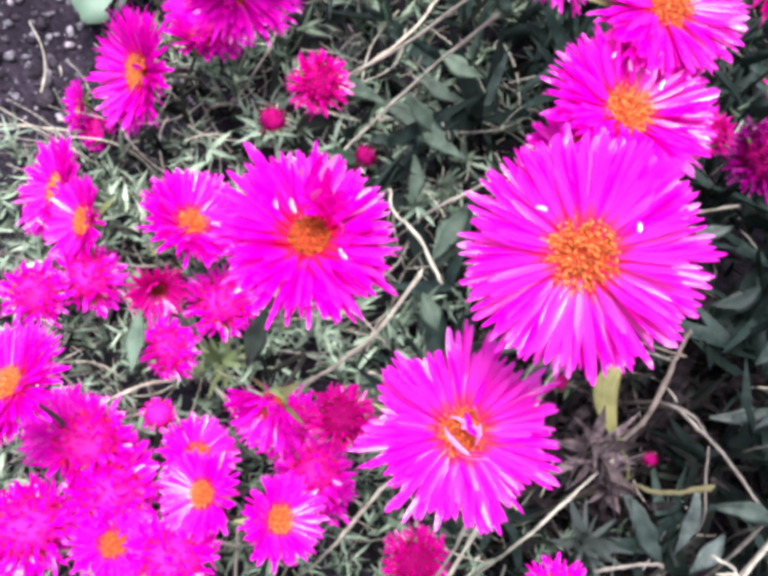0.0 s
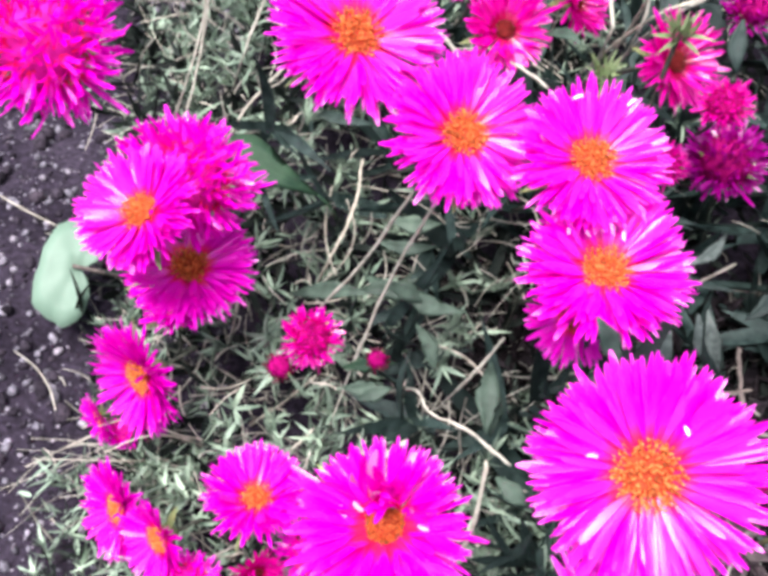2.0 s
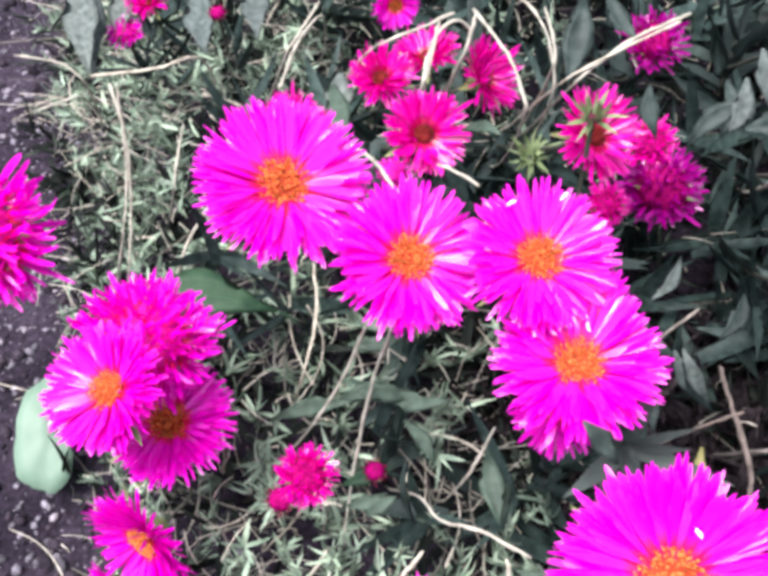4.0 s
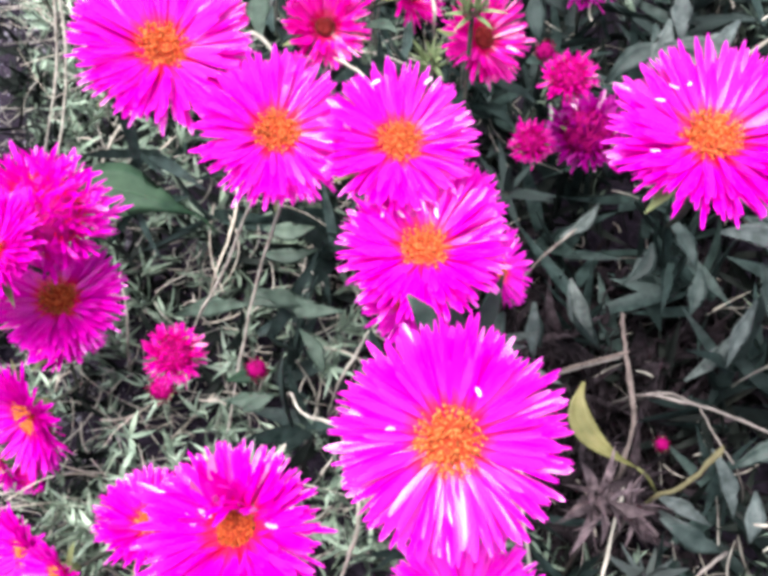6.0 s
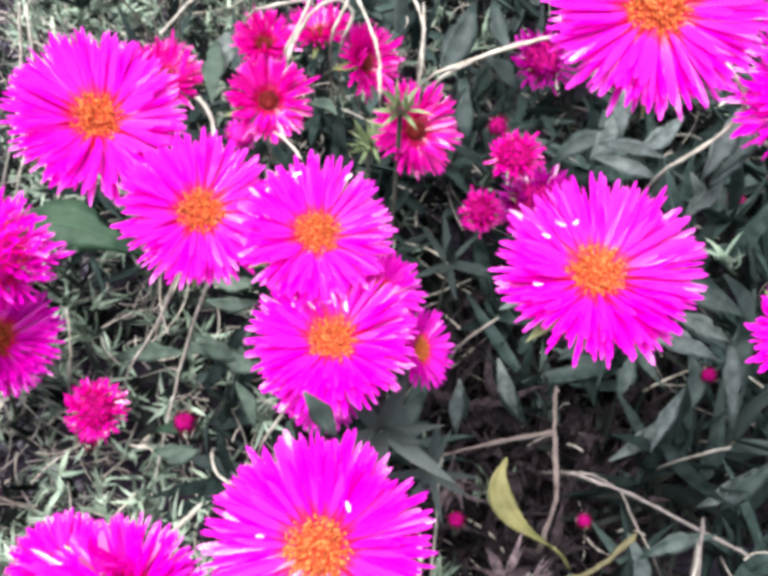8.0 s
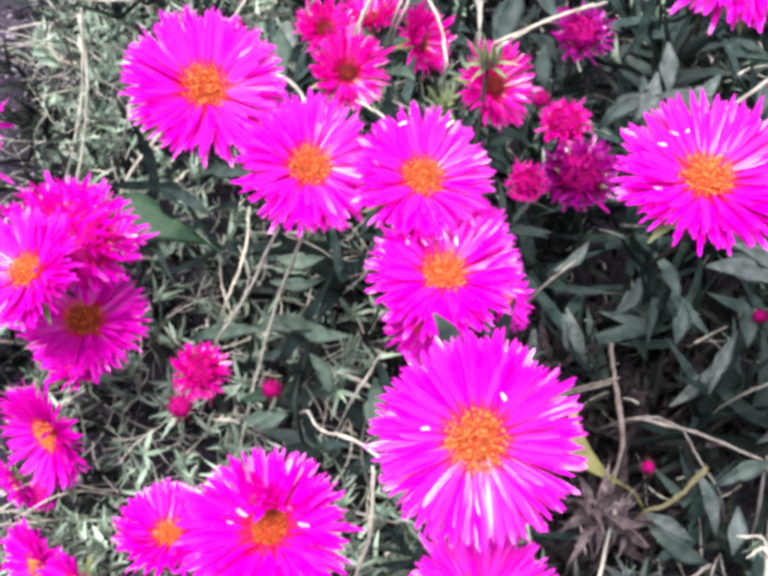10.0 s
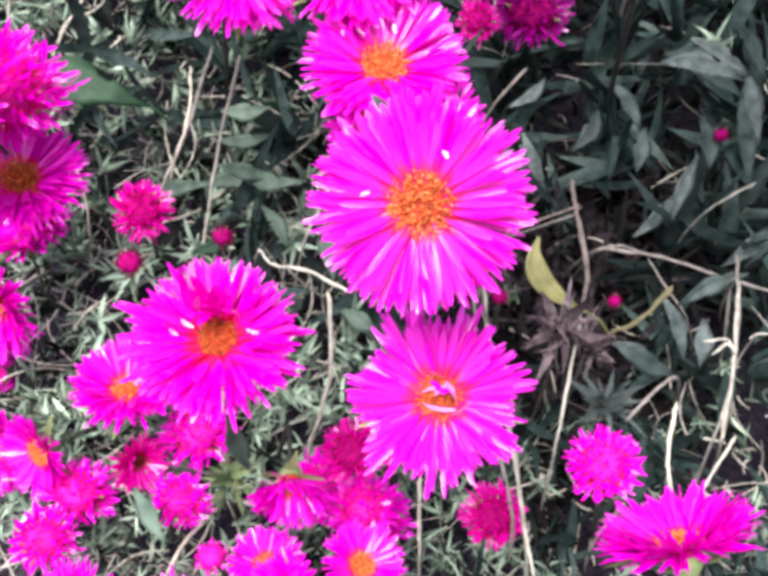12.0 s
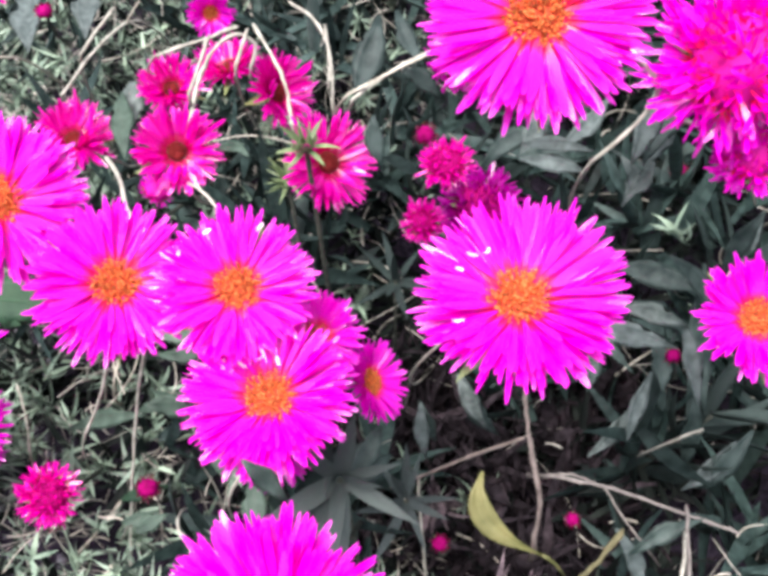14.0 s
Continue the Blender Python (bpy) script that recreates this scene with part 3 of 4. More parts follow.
BUD_CORES["magenta"] = bud_core(plain_material("inner_petals", (0.40, 0.0, 0.14), (0.85, 0.01, 0.48), 0.6, 0.2, 700))


def shaggy(place, facing, diameter, label):
    """A flower that is closing: curled narrow petals crowd over its middle."""
    radius = 0.56 * diameter
    top, rnd = flower_base("closing_flower", place, facing, radius, label, 55)
    kind = "purple" if label is DARKBUD and diameter > 0.026 else "red" if label is DARKBUD and diameter < 0.018 else "crimson" if label is DARKBUD else "magenta"
    straight, curled = PETAL_SETS[kind]
    big, tiny = diameter > 0.042, diameter < 0.018

    def placed(k, total, long, thin):
        t = (k + 0.5) / total
        lean = min(104.0, 98 * math.sqrt(t)) + rnd.uniform(-10, 10)
        l = 0.84 * long * radius * (0.20 + 0.10 * t if tiny else 0.40 + 0.22 * t if big else 0.30 + 0.22 * t) * rnd.uniform(0.6, 1.3)
        w = thin * radius * rnd.uniform(0.7, 1.25)
        q = 0.56 * radius
        return pose(0, 0, 0, 0, 0, 137.5 * k + rnd.uniform(-15, 15)) @ pose(
            0, q * math.sin(radians(lean)), 0.1 * radius + 0.9 * q * math.cos(radians(lean)), 90 - lean + rnd.uniform(-26, 26), rnd.uniform(-50, 50), rnd.uniform(-25, 25)) @ Matrix.Diagonal((w, l, l, 1))

    total = 60 if big else 12 if tiny else 28
    for k in range(total):
        child("petal", rnd.choice(curled if rnd.random() < 0.4 else straight), top, placed(k, total, 1.15, 0.62 if big else 0.85))
    many = 330 if big else 60 if tiny else 190
    poses = [(rnd.randrange(10), placed(k, many, 1.0, 0.50 if big else 0.66)) for k in range(many)]
    tagged(child("petal_tuft", joined_petals("petal_tuft", PETALS + CURLED, poses, PETAL_TONES[kind]), top), kind="stuff")
    child("bud_core", BUD_CORES[kind], top, Matrix.Diagonal((0.92 * radius, 0.92 * radius, 0.84 * radius, 1)))
    return top


bloom((0.040, 0.142, 0.287), (-0.16, -0.62, 0.77), 0.058, 8, LARGE)
bloom((0.049, 0.121, 0.232), (-0.13, -0.43, 0.89), 0.053, 10, "wide magenta flower with curled stamens and loose petals")
bloom((-0.015, 0.143, 0.225), (-0.02, -0.30, 0.95), 0.058, 16, "magenta flower with ruffled, half-folded upper petals")
bloom((0.032, 0.212, 0.272), (-0.06, -0.22, 0.97), 0.054, 15, LARGE)
bloom((0.030, 0.214, 0.247), (0.05, -0.75, 0.66), 0.036, 14, SMALL)
bloom((0.022, 0.238, 0.289), (0.12, -0.40, 0.90), 0.050, 12, LARGE)
bloom((-0.016, 0.245, 0.283), (0.24, -0.42, 0.87), 0.053, 11, LARGE)
bloom((-0.055, 0.269, 0.293), (0.20, -0.45, 0.87), 0.060, 15, LARGE)
bloom((0.095, 0.202, 0.329), (-0.16, -0.23, 0.96), 0.052, 16, LARGE)
bloom((0.097, 0.243, 0.376), (-0.16, -0.60, 0.79), 0.054, 10, LARGE)
bloom((-0.069, 0.187, 0.118), (0.02, 0.08, 0.98), 0.050, 28, SMALL)
bloom((-0.128, 0.248, 0.212), (-0.30, -0.40, 0.86), 0.054, 20, SMALL)
bloom((-0.119, 0.263, 0.164), (0.20, -0.20, 0.96), 0.062, 20, SMALL)
bloom((-0.138, 0.282, 0.100), (-0.06, 0.21, 0.98), 0.044, 25, SMALL)
bloom((-0.136, 0.234, 0.114), (-0.50, -0.75, 0.22), 0.062, 15, SMALL)
bloom((-0.169, 0.239, 0.052), (-0.63, -0.76, 0.15), 0.030, 20, SMALL)
bloom((-0.140, 0.193, 0.056), (-0.60, -0.62, 0.36), 0.054, 15, SMALL)
bloom((-0.067, 0.088, 0.127), (-0.60, -0.30, 0.72), 0.050, 14, SMALL)
bloom((0.006, 0.099, 0.134), (-0.43, -0.59, 0.68), 0.034, 20, SMALL)
bloom((0.030, 0.103, 0.149), (0.37, 0.01, 0.93), 0.034, 20, SMALL)
bloom((-0.009, 0.313, 0.275), (0.21, -0.59, 0.78), 0.037, 18, FADED)
bloom((-0.025, 0.379, 0.252), (0.00, -0.41, 0.91), 0.034, 28, FADED)
bloom((-0.063, 0.355, 0.244), (0.26, -0.18, 0.95), 0.040, 22, FADED)
bloom((0.046, 0.289, 0.292), (0.51, -0.52, 0.68), 0.037, 14, FADED)
bloom((0.060, 0.250, 0.223), (0.79, -0.16, 0.60), 0.034, 20, SMALL)
bloom((0.043, 0.244, 0.257), (0.26, -0.41, 0.88), 0.034, 20, SMALL)
bloom((0.115, 0.086, 0.215), (-0.30, 0.74, 0.59), 0.048, 22, SMALL)
bloom((0.180, 0.242, 0.271), (-0.09, -0.52, 0.85), 0.045, 25, SMALL)
bloom((0.019, 0.378, 0.251), (0.75, -0.29, 0.60), 0.040, 25, FADED)
bloom((-0.004, 0.402, 0.246), (-0.24, -0.03, 0.97), 0.036, 25, FADED)
bloom((-0.062, 0.161, 0.106), (0.57, -0.74, 0.37), 0.030, 20, FADED)
bloom((-0.018, 0.448, 0.245), (0.17, -0.98, 0.14), 0.026, 25, SMALL)
shaggy((-0.124, 0.280, 0.196), (0.33, -0.15, 0.93), 0.050, "half-closed magenta flower with crowded petals")
shaggy((-0.203, 0.329, 0.213), (0.31, -0.59, 0.74), 0.060, "half-closed magenta flower with crowded petals")
shaggy((-0.055, 0.221, 0.193), (0.11, -0.45, 0.89), 0.0215, DARKBUD)
shaggy((0.099, 0.112, 0.211), (-0.25, -0.25, 0.94), 0.021, BUD)
shaggy((0.115, 0.390, 0.170), (-0.07, -0.44, 0.89), 0.040, DARKBUD)
shaggy((-0.092, 0.157, 0.078), (0.22, 0.10, 0.97), 0.030, BUD)
shaggy((-0.040, 0.138, 0.117), (0.32, 0.11, 0.94), 0.022, BUD)
bloom((0.005, 0.127, 0.162), (0.07, -0.99, 0.14), 0.036, 48, "pale magenta half-open flower with streaked petals")
shaggy((0.027, 0.144, 0.150), (-0.04, -0.06, 1.00), 0.024, DARKBUD)
shaggy((-0.027, 0.122, 0.102), (-0.15, -0.03, 0.99), 0.016, BUD)
shaggy((0.085, 0.140, 0.105), (-0.19, -0.17, 0.97), 0.025, DARKBUD)
shaggy((0.085, 0.395, 0.214), (-0.05, -0.54, 0.84), 0.014, DARKBUD)
shaggy((0.093, 0.366, 0.221), (-0.08, -0.44, 0.90), 0.024, DARKBUD)
shaggy((0.086, 0.382, 0.168), (-0.05, -0.46, 0.89), 0.022, DARKBUD)
shaggy((-0.021, 0.317, 0.252), (0.21, -0.27, 0.94), 0.016, BUD)
shaggy((0.221, 0.417, 0.172), (-0.28, -0.28, 0.92), 0.012, DARKBUD)
shaggy((0.192, 0.297, 0.173), (-0.28, -0.08, 0.96), 0.010, DARKBUD)
shaggy((0.100, 0.412, 0.242), (-0.08, -0.42, 0.90), 0.028, DARKBUD)
shaggy((0.172, 0.295, 0.327), (-0.53, -0.49, 0.69), 0.048, "half-closed pink flower with clumped petals")
shaggy((0.179, 0.281, 0.303), (-0.57, -0.55, 0.61), 0.024, BUD)
shaggy((-0.073, 0.239, 0.139), (0.21, -0.37, 0.90), 0.016, DARKBUD)
shaggy((-0.032, 0.244, 0.152), (0.24, -0.16, 0.96), 0.013, DARKBUD)
shaggy((0.089, 0.226, 0.139), (-0.07, -0.12, 0.99), 0.010, DARKBUD)
shaggy((0.155, 0.255, 0.100), (-0.30, -0.31, 0.90), 0.010, DARKBUD)
shaggy((-0.041, 0.101, 0.087), (-0.26, -0.09, 0.96), 0.034, BUD)
shaggy((-0.022, 0.094, 0.082), (0.13, 0.05, 0.99), 0.034, BUD)
shaggy((-0.036, 0.068, 0.076), (-0.22, -0.06, 0.97), 0.034, BUD)
shaggy((0.015, 0.144, 0.117), (-0.04, -0.05, 1.00), 0.028, BUD)
shaggy((-0.132, 0.286, 0.111), (-0.10, -0.25, 0.96), 0.030, BUD)
shaggy((0.112, 0.399, 0.163), (-0.39, -0.61, 0.69), 0.030, DARKBUD)
shaggy((-0.158, 0.241, 0.041), (-0.08, -0.50, 0.86), 0.020, BUD)
shaggy((0.031, 0.131, 0.132), (-0.02, -0.11, 0.99), 0.024, BUD)
shaggy((0.012, 0.079, 0.120), (-0.13, -0.07, 0.99), 0.030, BUD)
bloom((-0.054, 0.106, 0.067), (-0.17, -0.30, 0.94), 0.040, 20, SMALL)
bloom((-0.029, 0.103, 0.076), (-0.10, -0.32, 0.94), 0.038, 20, SMALL)
bloom((-0.038, 0.068, 0.063), (-0.20, -0.19, 0.96), 0.042, 20, SMALL)
bloom((-0.006, 0.120, 0.100), (0.01, -0.13, 0.99), 0.034, 22, SMALL)
bloom((-0.009, 0.080, 0.084), (0.00, -0.14, 0.99), 0.036, 20, SMALL)
shaggy((0.036, 0.135, 0.110), (-0.11, -0.18, 0.98), 0.030, BUD)
shaggy((-0.041, 0.180, 0.094), (0.09, -0.27, 0.96), 0.030, BUD)
bloom((-0.155, 0.300, 0.096), (-0.02, -0.54, 0.84), 0.036, 22, SMALL)
bloom((-0.108, 0.172, 0.090), (-0.52, -0.66, 0.42), 0.044, 22, SMALL)
shaggy((-0.099, 0.134, 0.086), (0.28, -0.04, 0.96), 0.026, BUD)

bloom((-0.165, 0.534, 0.200), (-0.10, -0.30, 0.95), 0.034, 26, FADED)
shaggy((-0.178, 0.516, 0.190), (0.0, -0.3, 0.95), 0.020, BUD)
shaggy((-0.114, 0.485, 0.220), (0.0, -0.3, 0.95), 0.013, DARKBUD)

def petal_glint(place, spin, length=0.0028):
    """A glint on the open flower round it, shaped as a short pale curled petal that stands up."""
    host = min(OPEN_FLOWERS, key=lambda f: (f.matrix_basis.translation - Vector(place)).length)
    m = host.matrix_basis.inverted() @ Matrix.Translation(place)
    q = Matrix.Translation(m.translation) @ pose(0, 0, 0, 0, 0, spin) @ pose(0, -0.5 * length, -0.001, 20, 0, 0)
    child("inner_petal", GLINT, host, q @ Matrix.Diagonal((2.6 * length, length, length, 1)), "pale pink glint on the petals, shaped as a short curl")


GLINT = mesh_of("inner_petal", *petal_shape(0.25, 0.1, 0.2), GLINT_TONE)
petal_glint((0.0831, 0.2049, 0.3410), 40)
petal_glint((0.0868, 0.2056, 0.3416), 107)
petal_glint((0.0807, 0.2027, 0.3392), 174)
petal_glint((0.0803, 0.1938, 0.3315), 61)
petal_glint((0.0189, 0.2174, 0.2811), 40)
petal_glint((0.0242, 0.2171, 0.2808), 107)
petal_glint((0.0290, 0.2183, 0.2819), 174)
petal_glint((0.0342, 0.2182, 0.2818), 61)
petal_glint((0.0222, 0.2041, 0.2702), 128)
petal_glint((0.0140, 0.2477, 0.3035), 40)
petal_glint((0.0057, 0.2423, 0.2989), 107)
petal_glint((0.0066, 0.2370, 0.2945), 174)
petal_glint((0.0290, 0.2487, 0.3045), 61)
petal_glint((0.0451, 0.1481, 0.2985), 40)
petal_glint((0.0262, 0.1406, 0.2923), 107)
petal_glint((-0.0276, 0.1416, 0.2301), 70, 0.0040)
petal_glint((-0.0235, 0.1432, 0.2315), 95, 0.0040)
petal_glint((-0.0042, 0.1414, 0.2311), 120, 0.0040)
petal_glint((-0.0306, 0.1432, 0.2311), 60, 0.0040)
petal_glint((-0.0282, 0.1369, 0.2264), 150, 0.0040)

# ---- single leaves ----
def blade(name, mat, label, spine, width, curl=0.25, category="leaf", notch=0.0, rib=None):
    """A thin broad leaf along a spine of points, with a fold at its midrib and a stalk's end."""
    pts = [Vector(p) for p in spine]
    for _ in range(2):
        pts = [pts[0]] + [q for a, b in zip(pts, pts[1:]) for q in (a * 0.75 + b * 0.25, a * 0.25 + b * 0.75)][1:-1] + [pts[-1]]
    verts, n = [], len(pts)
    eye_side = Vector((0.0, -0.55, 0.83))
    for i, p in enumerate(pts):
        t = i / (n - 1)
        d = (pts[min(i + 1, n - 1)] - pts[max(i - 1, 0)]).normalized()
        a = d.cross(eye_side).normalized()
        up = a.cross(d).normalized()
        w = width * (0.06 + math.sin(math.pi * min(1.0, 0.03 + 0.97 * t ** (1 - notch))) ** 1.05) * 0.5
        wob = 0.06 * width * math.sin(9 * t)
        for u, v in ((-1, curl), (-0.5, curl * 0.35), (0, 0), (0.5, curl * 0.35), (1, curl)):
            verts.append(p + a * w * u + up * (w * v + wob * abs(u)))
        for u, v in ((0.5, curl * 0.35), (0, 0), (-0.5, curl * 0.35)):
            verts.append(p + a * w * u + up * (w * v + wob * abs(u) - 0.0004))
    ob = tagged(new(name, mesh_of(name, verts, ring_faces(n, 8), mat)), label, category)
    if rib:
        child("midrib", mesh_of("midrib", *tube([p - eye_side * 0.0001 for p in pts], 0.0007, 0.0003), rib), ob, None, "paler midrib")
        tip = pts[-1]
        end = tip + (tip - pts[-2]).normalized() * 0.012
        child("leaf_stalk", mesh_of("leaf_stalk", *tube([tip, tip.lerp(end, 0.5) - Vector((0, 0, 0.002)), end - Vector((0, 0, 0.01))], 0.0008, 0.0007), rib), ob)
    return ob


blade("yellow_leaf", YELLOW, "yellowed narrow curved leaf among dark stems", [(0.108, 0.255, 0.147), (0.105, 0.247, 0.143), (0.107, 0.239, 0.138), (0.117, 0.231, 0.133), (0.133, 0.226, 0.128)], 0.0100, 0.6, rib=YELLOW)
blade("broad_leaf", BROAD, "broad dark green weed leaf lying over thin stems", [(-0.146, 0.349, 0.145), (-0.117, 0.351, 0.145), (-0.083, 0.349, 0.132)], 0.027, 0.15, notch=0.25, rib=BROAD)
blade("small_leaf", BROAD, "small pointed grey-green leaf beside a thin stalk", [(-0.046, 0.245, 0.140), (-0.036, 0.247, 0.143), (-0.024, 0.249, 0.146)], 0.007, 0.3)


def heart_leaf(place, facing, spin, size):
    """A rounded, notched leaf with a raised rim and its stalk, lying on the soil."""
    verts, n = [(0.04, 0, 0.05)], 40
    for ring, k in enumerate((0.35, 0.7, 1.0)):
        for i in range(n):
            a = 2 * math.pi * i / n
            r = (1 - 0.78 * math.exp(-(min(a, 2 * math.pi - a) / 0.40) ** 2)) * 0.5 * (1 + 0.05 * math.sin(5 * a + 1) + 0.02 * math.sin(13 * a))
            verts.append((k * r * math.cos(a) * 0.9, k * r * math.sin(a) * 1.6, 0.03 + 0.025 * k * k * math.sin(2 * a + 0.6) + 0.010 * k * math.sin(5 * a) - 0.14 * k * max(0.0, math.sin(a))))
    faces = [(0, 1 + i, 1 + (i + 1) % n) for i in range(n)]
    faces += [(1 + q * n + i, 1 + (q + 1) * n + i, 1 + (q + 1) * n + (i + 1) % n, 1 + q * n + (i + 1) % n) for q in (0, 1) for i in range(n)]
    me = mesh_of("blade", [Vector(v) * size for v in verts], faces, PALE)
    top = new("pale_leaf")
    top.matrix_basis = frame_of(place, facing, spin)
    tagged(top, "pale mint-green rounded leaf lying on bare soil", "leaf")
    ob = child("blade", me, top)
    ob.modifiers.new("thickness", "SOLIDIFY").thickness = 0.0006
    child("stalk", mesh_of("stalk", *tube([(0.0, 0, 0.004), (0.25 * size, 0.02 * size, 0.004), (0.75 * size, 0.10 * size, -0.010)], 0.0013, 0.0012), BARK), top)


heart_leaf((-0.230, 0.340, 0.036), (0.15, -0.45, 0.85), -0.35, 0.046)

GREYLEAF = "single pointed grey-green leaf above the foliage"
blade("grey_leaf", LEAF, GREYLEAF, [(0.063, 0.403, 0.273), (0.061, 0.391, 0.267), (0.056, 0.377, 0.260), (0.053, 0.366, 0.255)], 0.0127, 0.35)
blade("grey_leaf", LEAF, GREYLEAF, [(0.061, 0.291, 0.310), (0.061, 0.287, 0.303), (0.064, 0.282, 0.296)], 0.0064, 0.35)
blade("grey_leaf", LEAF_MID, GREYLEAF, [(-0.046, 0.378, 0.251), (-0.043, 0.360, 0.249), (-0.039, 0.341, 0.246)], 0.0101, 0.35)
blade("grey_leaf", LEAF_MID, GREYLEAF, [(0.005, 0.314, 0.276), (0.013, 0.311, 0.280), (0.018, 0.304, 0.281)], 0.0045, 0.35)
blade("grey_leaf", LEAF_MID, GREYLEAF, [(-0.013, 0.131, 0.201), (-0.011, 0.129, 0.187), (-0.008, 0.126, 0.173)], 0.0073, 0.35)
blade("grey_leaf", LEAF_MID, GREYLEAF, [(-0.053, 0.134, 0.139), (-0.046, 0.124, 0.138), (-0.039, 0.114, 0.138)], 0.0069, 0.35)
blade("grey_leaf", LEAF, GREYLEAF, [(0.169, 0.337, 0.187), (0.180, 0.333, 0.189), (0.196, 0.326, 0.189), (0.206, 0.320, 0.189)], 0.0116, 0.35)
blade("grey_leaf", LEAF, GREYLEAF, [(0.198, 0.315, 0.214), (0.198, 0.303, 0.196), (0.201, 0.288, 0.174), (0.206, 0.277, 0.157)], 0.0108, 0.35)
blade("grey_leaf", LEAF, GREYLEAF, [(0.158, 0.290, 0.219), (0.173, 0.290, 0.213), (0.188, 0.287, 0.204)], 0.0089, 0.35)
blade("grey_leaf", LEAF, GREYLEAF, [(0.177, 0.304, 0.231), (0.191, 0.303, 0.218), (0.203, 0.299, 0.201)], 0.0079, 0.35)
blade("grey_leaf", LEAF, GREYLEAF, [(0.205, 0.311, 0.211), (0.208, 0.315, 0.228), (0.214, 0.317, 0.243)], 0.0091, 0.35)
blade("grey_leaf", LEAF, GREYLEAF, [(0.178, 0.356, 0.274), (0.173, 0.342, 0.269), (0.163, 0.324, 0.261)], 0.0147, 0.35)
blade("grey_leaf", LEAF, GREYLEAF, [(0.118, 0.334, 0.255), (0.127, 0.335, 0.256), (0.141, 0.332, 0.254)], 0.0084, 0.35)
blade("grey_leaf", LEAF, GREYLEAF, [(0.108, 0.360, 0.225), (0.119, 0.367, 0.237), (0.137, 0.365, 0.243)], 0.0097, 0.35)
blade("grey_leaf", LEAF, GREYLEAF, [(0.130, 0.390, 0.237), (0.133, 0.380, 0.229), (0.126, 0.370, 0.220)], 0.0097, 0.35)
blade("grey_leaf", LEAF, GREYLEAF, [(0.070, 0.396, 0.280), (0.074, 0.382, 0.275), (0.080, 0.370, 0.272)], 0.0080, 0.35)
blade("grey_leaf", LEAF, GREYLEAF, [(0.092, 0.400, 0.232), (0.082, 0.403, 0.241), (0.073, 0.402, 0.246)], 0.0098, 0.35)
blade("grey_leaf", LEAF, GREYLEAF, [(0.097, 0.276, 0.181), (0.104, 0.273, 0.166), (0.116, 0.271, 0.150)], 0.0083, 0.35)
blade("grey_leaf", LEAF, GREYLEAF, [(0.080, 0.266, 0.185), (0.083, 0.264, 0.170), (0.088, 0.264, 0.157)], 0.0073, 0.35)
blade("grey_leaf", LEAF, GREYLEAF, [(0.032, 0.208, 0.253), (0.038, 0.208, 0.240), (0.050, 0.208, 0.227)], 0.0106, 0.35)
blade("grey_leaf", LEAF, GREYLEAF, [(0.064, 0.238, 0.213), (0.059, 0.227, 0.211), (0.051, 0.218, 0.210)], 0.0089, 0.35)
blade("grey_leaf", LEAF, GREYLEAF, [(0.049, 0.216, 0.208), (0.061, 0.223, 0.208), (0.068, 0.230, 0.207)], 0.0079, 0.35)
blade("grey_leaf", LEAF, GREYLEAF, [(0.210, 0.278, 0.106), (0.211, 0.286, 0.125), (0.209, 0.296, 0.147)], 0.0106, 0.35)
blade("grey_leaf", LEAF, GREYLEAF, [(0.227, 0.272, 0.153), (0.217, 0.263, 0.139), (0.210, 0.257, 0.127)], 0.0100, 0.35)
blade("grey_leaf", LEAF, GREYLEAF, [(0.128, 0.187, 0.163), (0.142, 0.183, 0.155), (0.155, 0.182, 0.149)], 0.0087, 0.35)
blade("grey_leaf", LEAF, GREYLEAF, [(0.163, 0.217, 0.150), (0.177, 0.224, 0.156), (0.193, 0.228, 0.159)], 0.0081, 0.35)
blade("grey_leaf", LEAF, GREYLEAF, [(0.144, 0.331, 0.157), (0.142, 0.322, 0.150), (0.131, 0.314, 0.144)], 0.0095, 0.35)
blade("grey_leaf", LEAF, GREYLEAF, [(0.161, 0.309, 0.166), (0.159, 0.299, 0.160), (0.157, 0.291, 0.154)], 0.0090, 0.35)
blade("grey_leaf", LEAF, GREYLEAF, [(0.147, 0.335, 0.172), (0.157, 0.325, 0.166), (0.162, 0.314, 0.158)], 0.0083, 0.35)
blade("grey_leaf", LEAF, GREYLEAF, [(0.183, 0.305, 0.177), (0.188, 0.294, 0.170), (0.187, 0.285, 0.164)], 0.0101, 0.35)
blade("grey_leaf", LEAF_MID, GREYLEAF, [(0.014, 0.243, 0.170), (0.015, 0.229, 0.166), (0.017, 0.215, 0.161)], 0.0101, 0.35)
blade("grey_leaf", LEAF_MID, GREYLEAF, [(-0.082, 0.289, 0.124), (-0.061, 0.289, 0.135), (-0.042, 0.285, 0.143)], 0.0092, 0.35)
blade("grey_leaf", LEAF_MID, GREYLEAF, [(-0.030, 0.285, 0.151), (-0.016, 0.278, 0.151), (0.002, 0.276, 0.156)], 0.0089, 0.35)
blade("grey_leaf", LEAF_MID, GREYLEAF, [(-0.041, 0.322, 0.155), (-0.029, 0.321, 0.154), (-0.017, 0.324, 0.157)], 0.0095, 0.35)
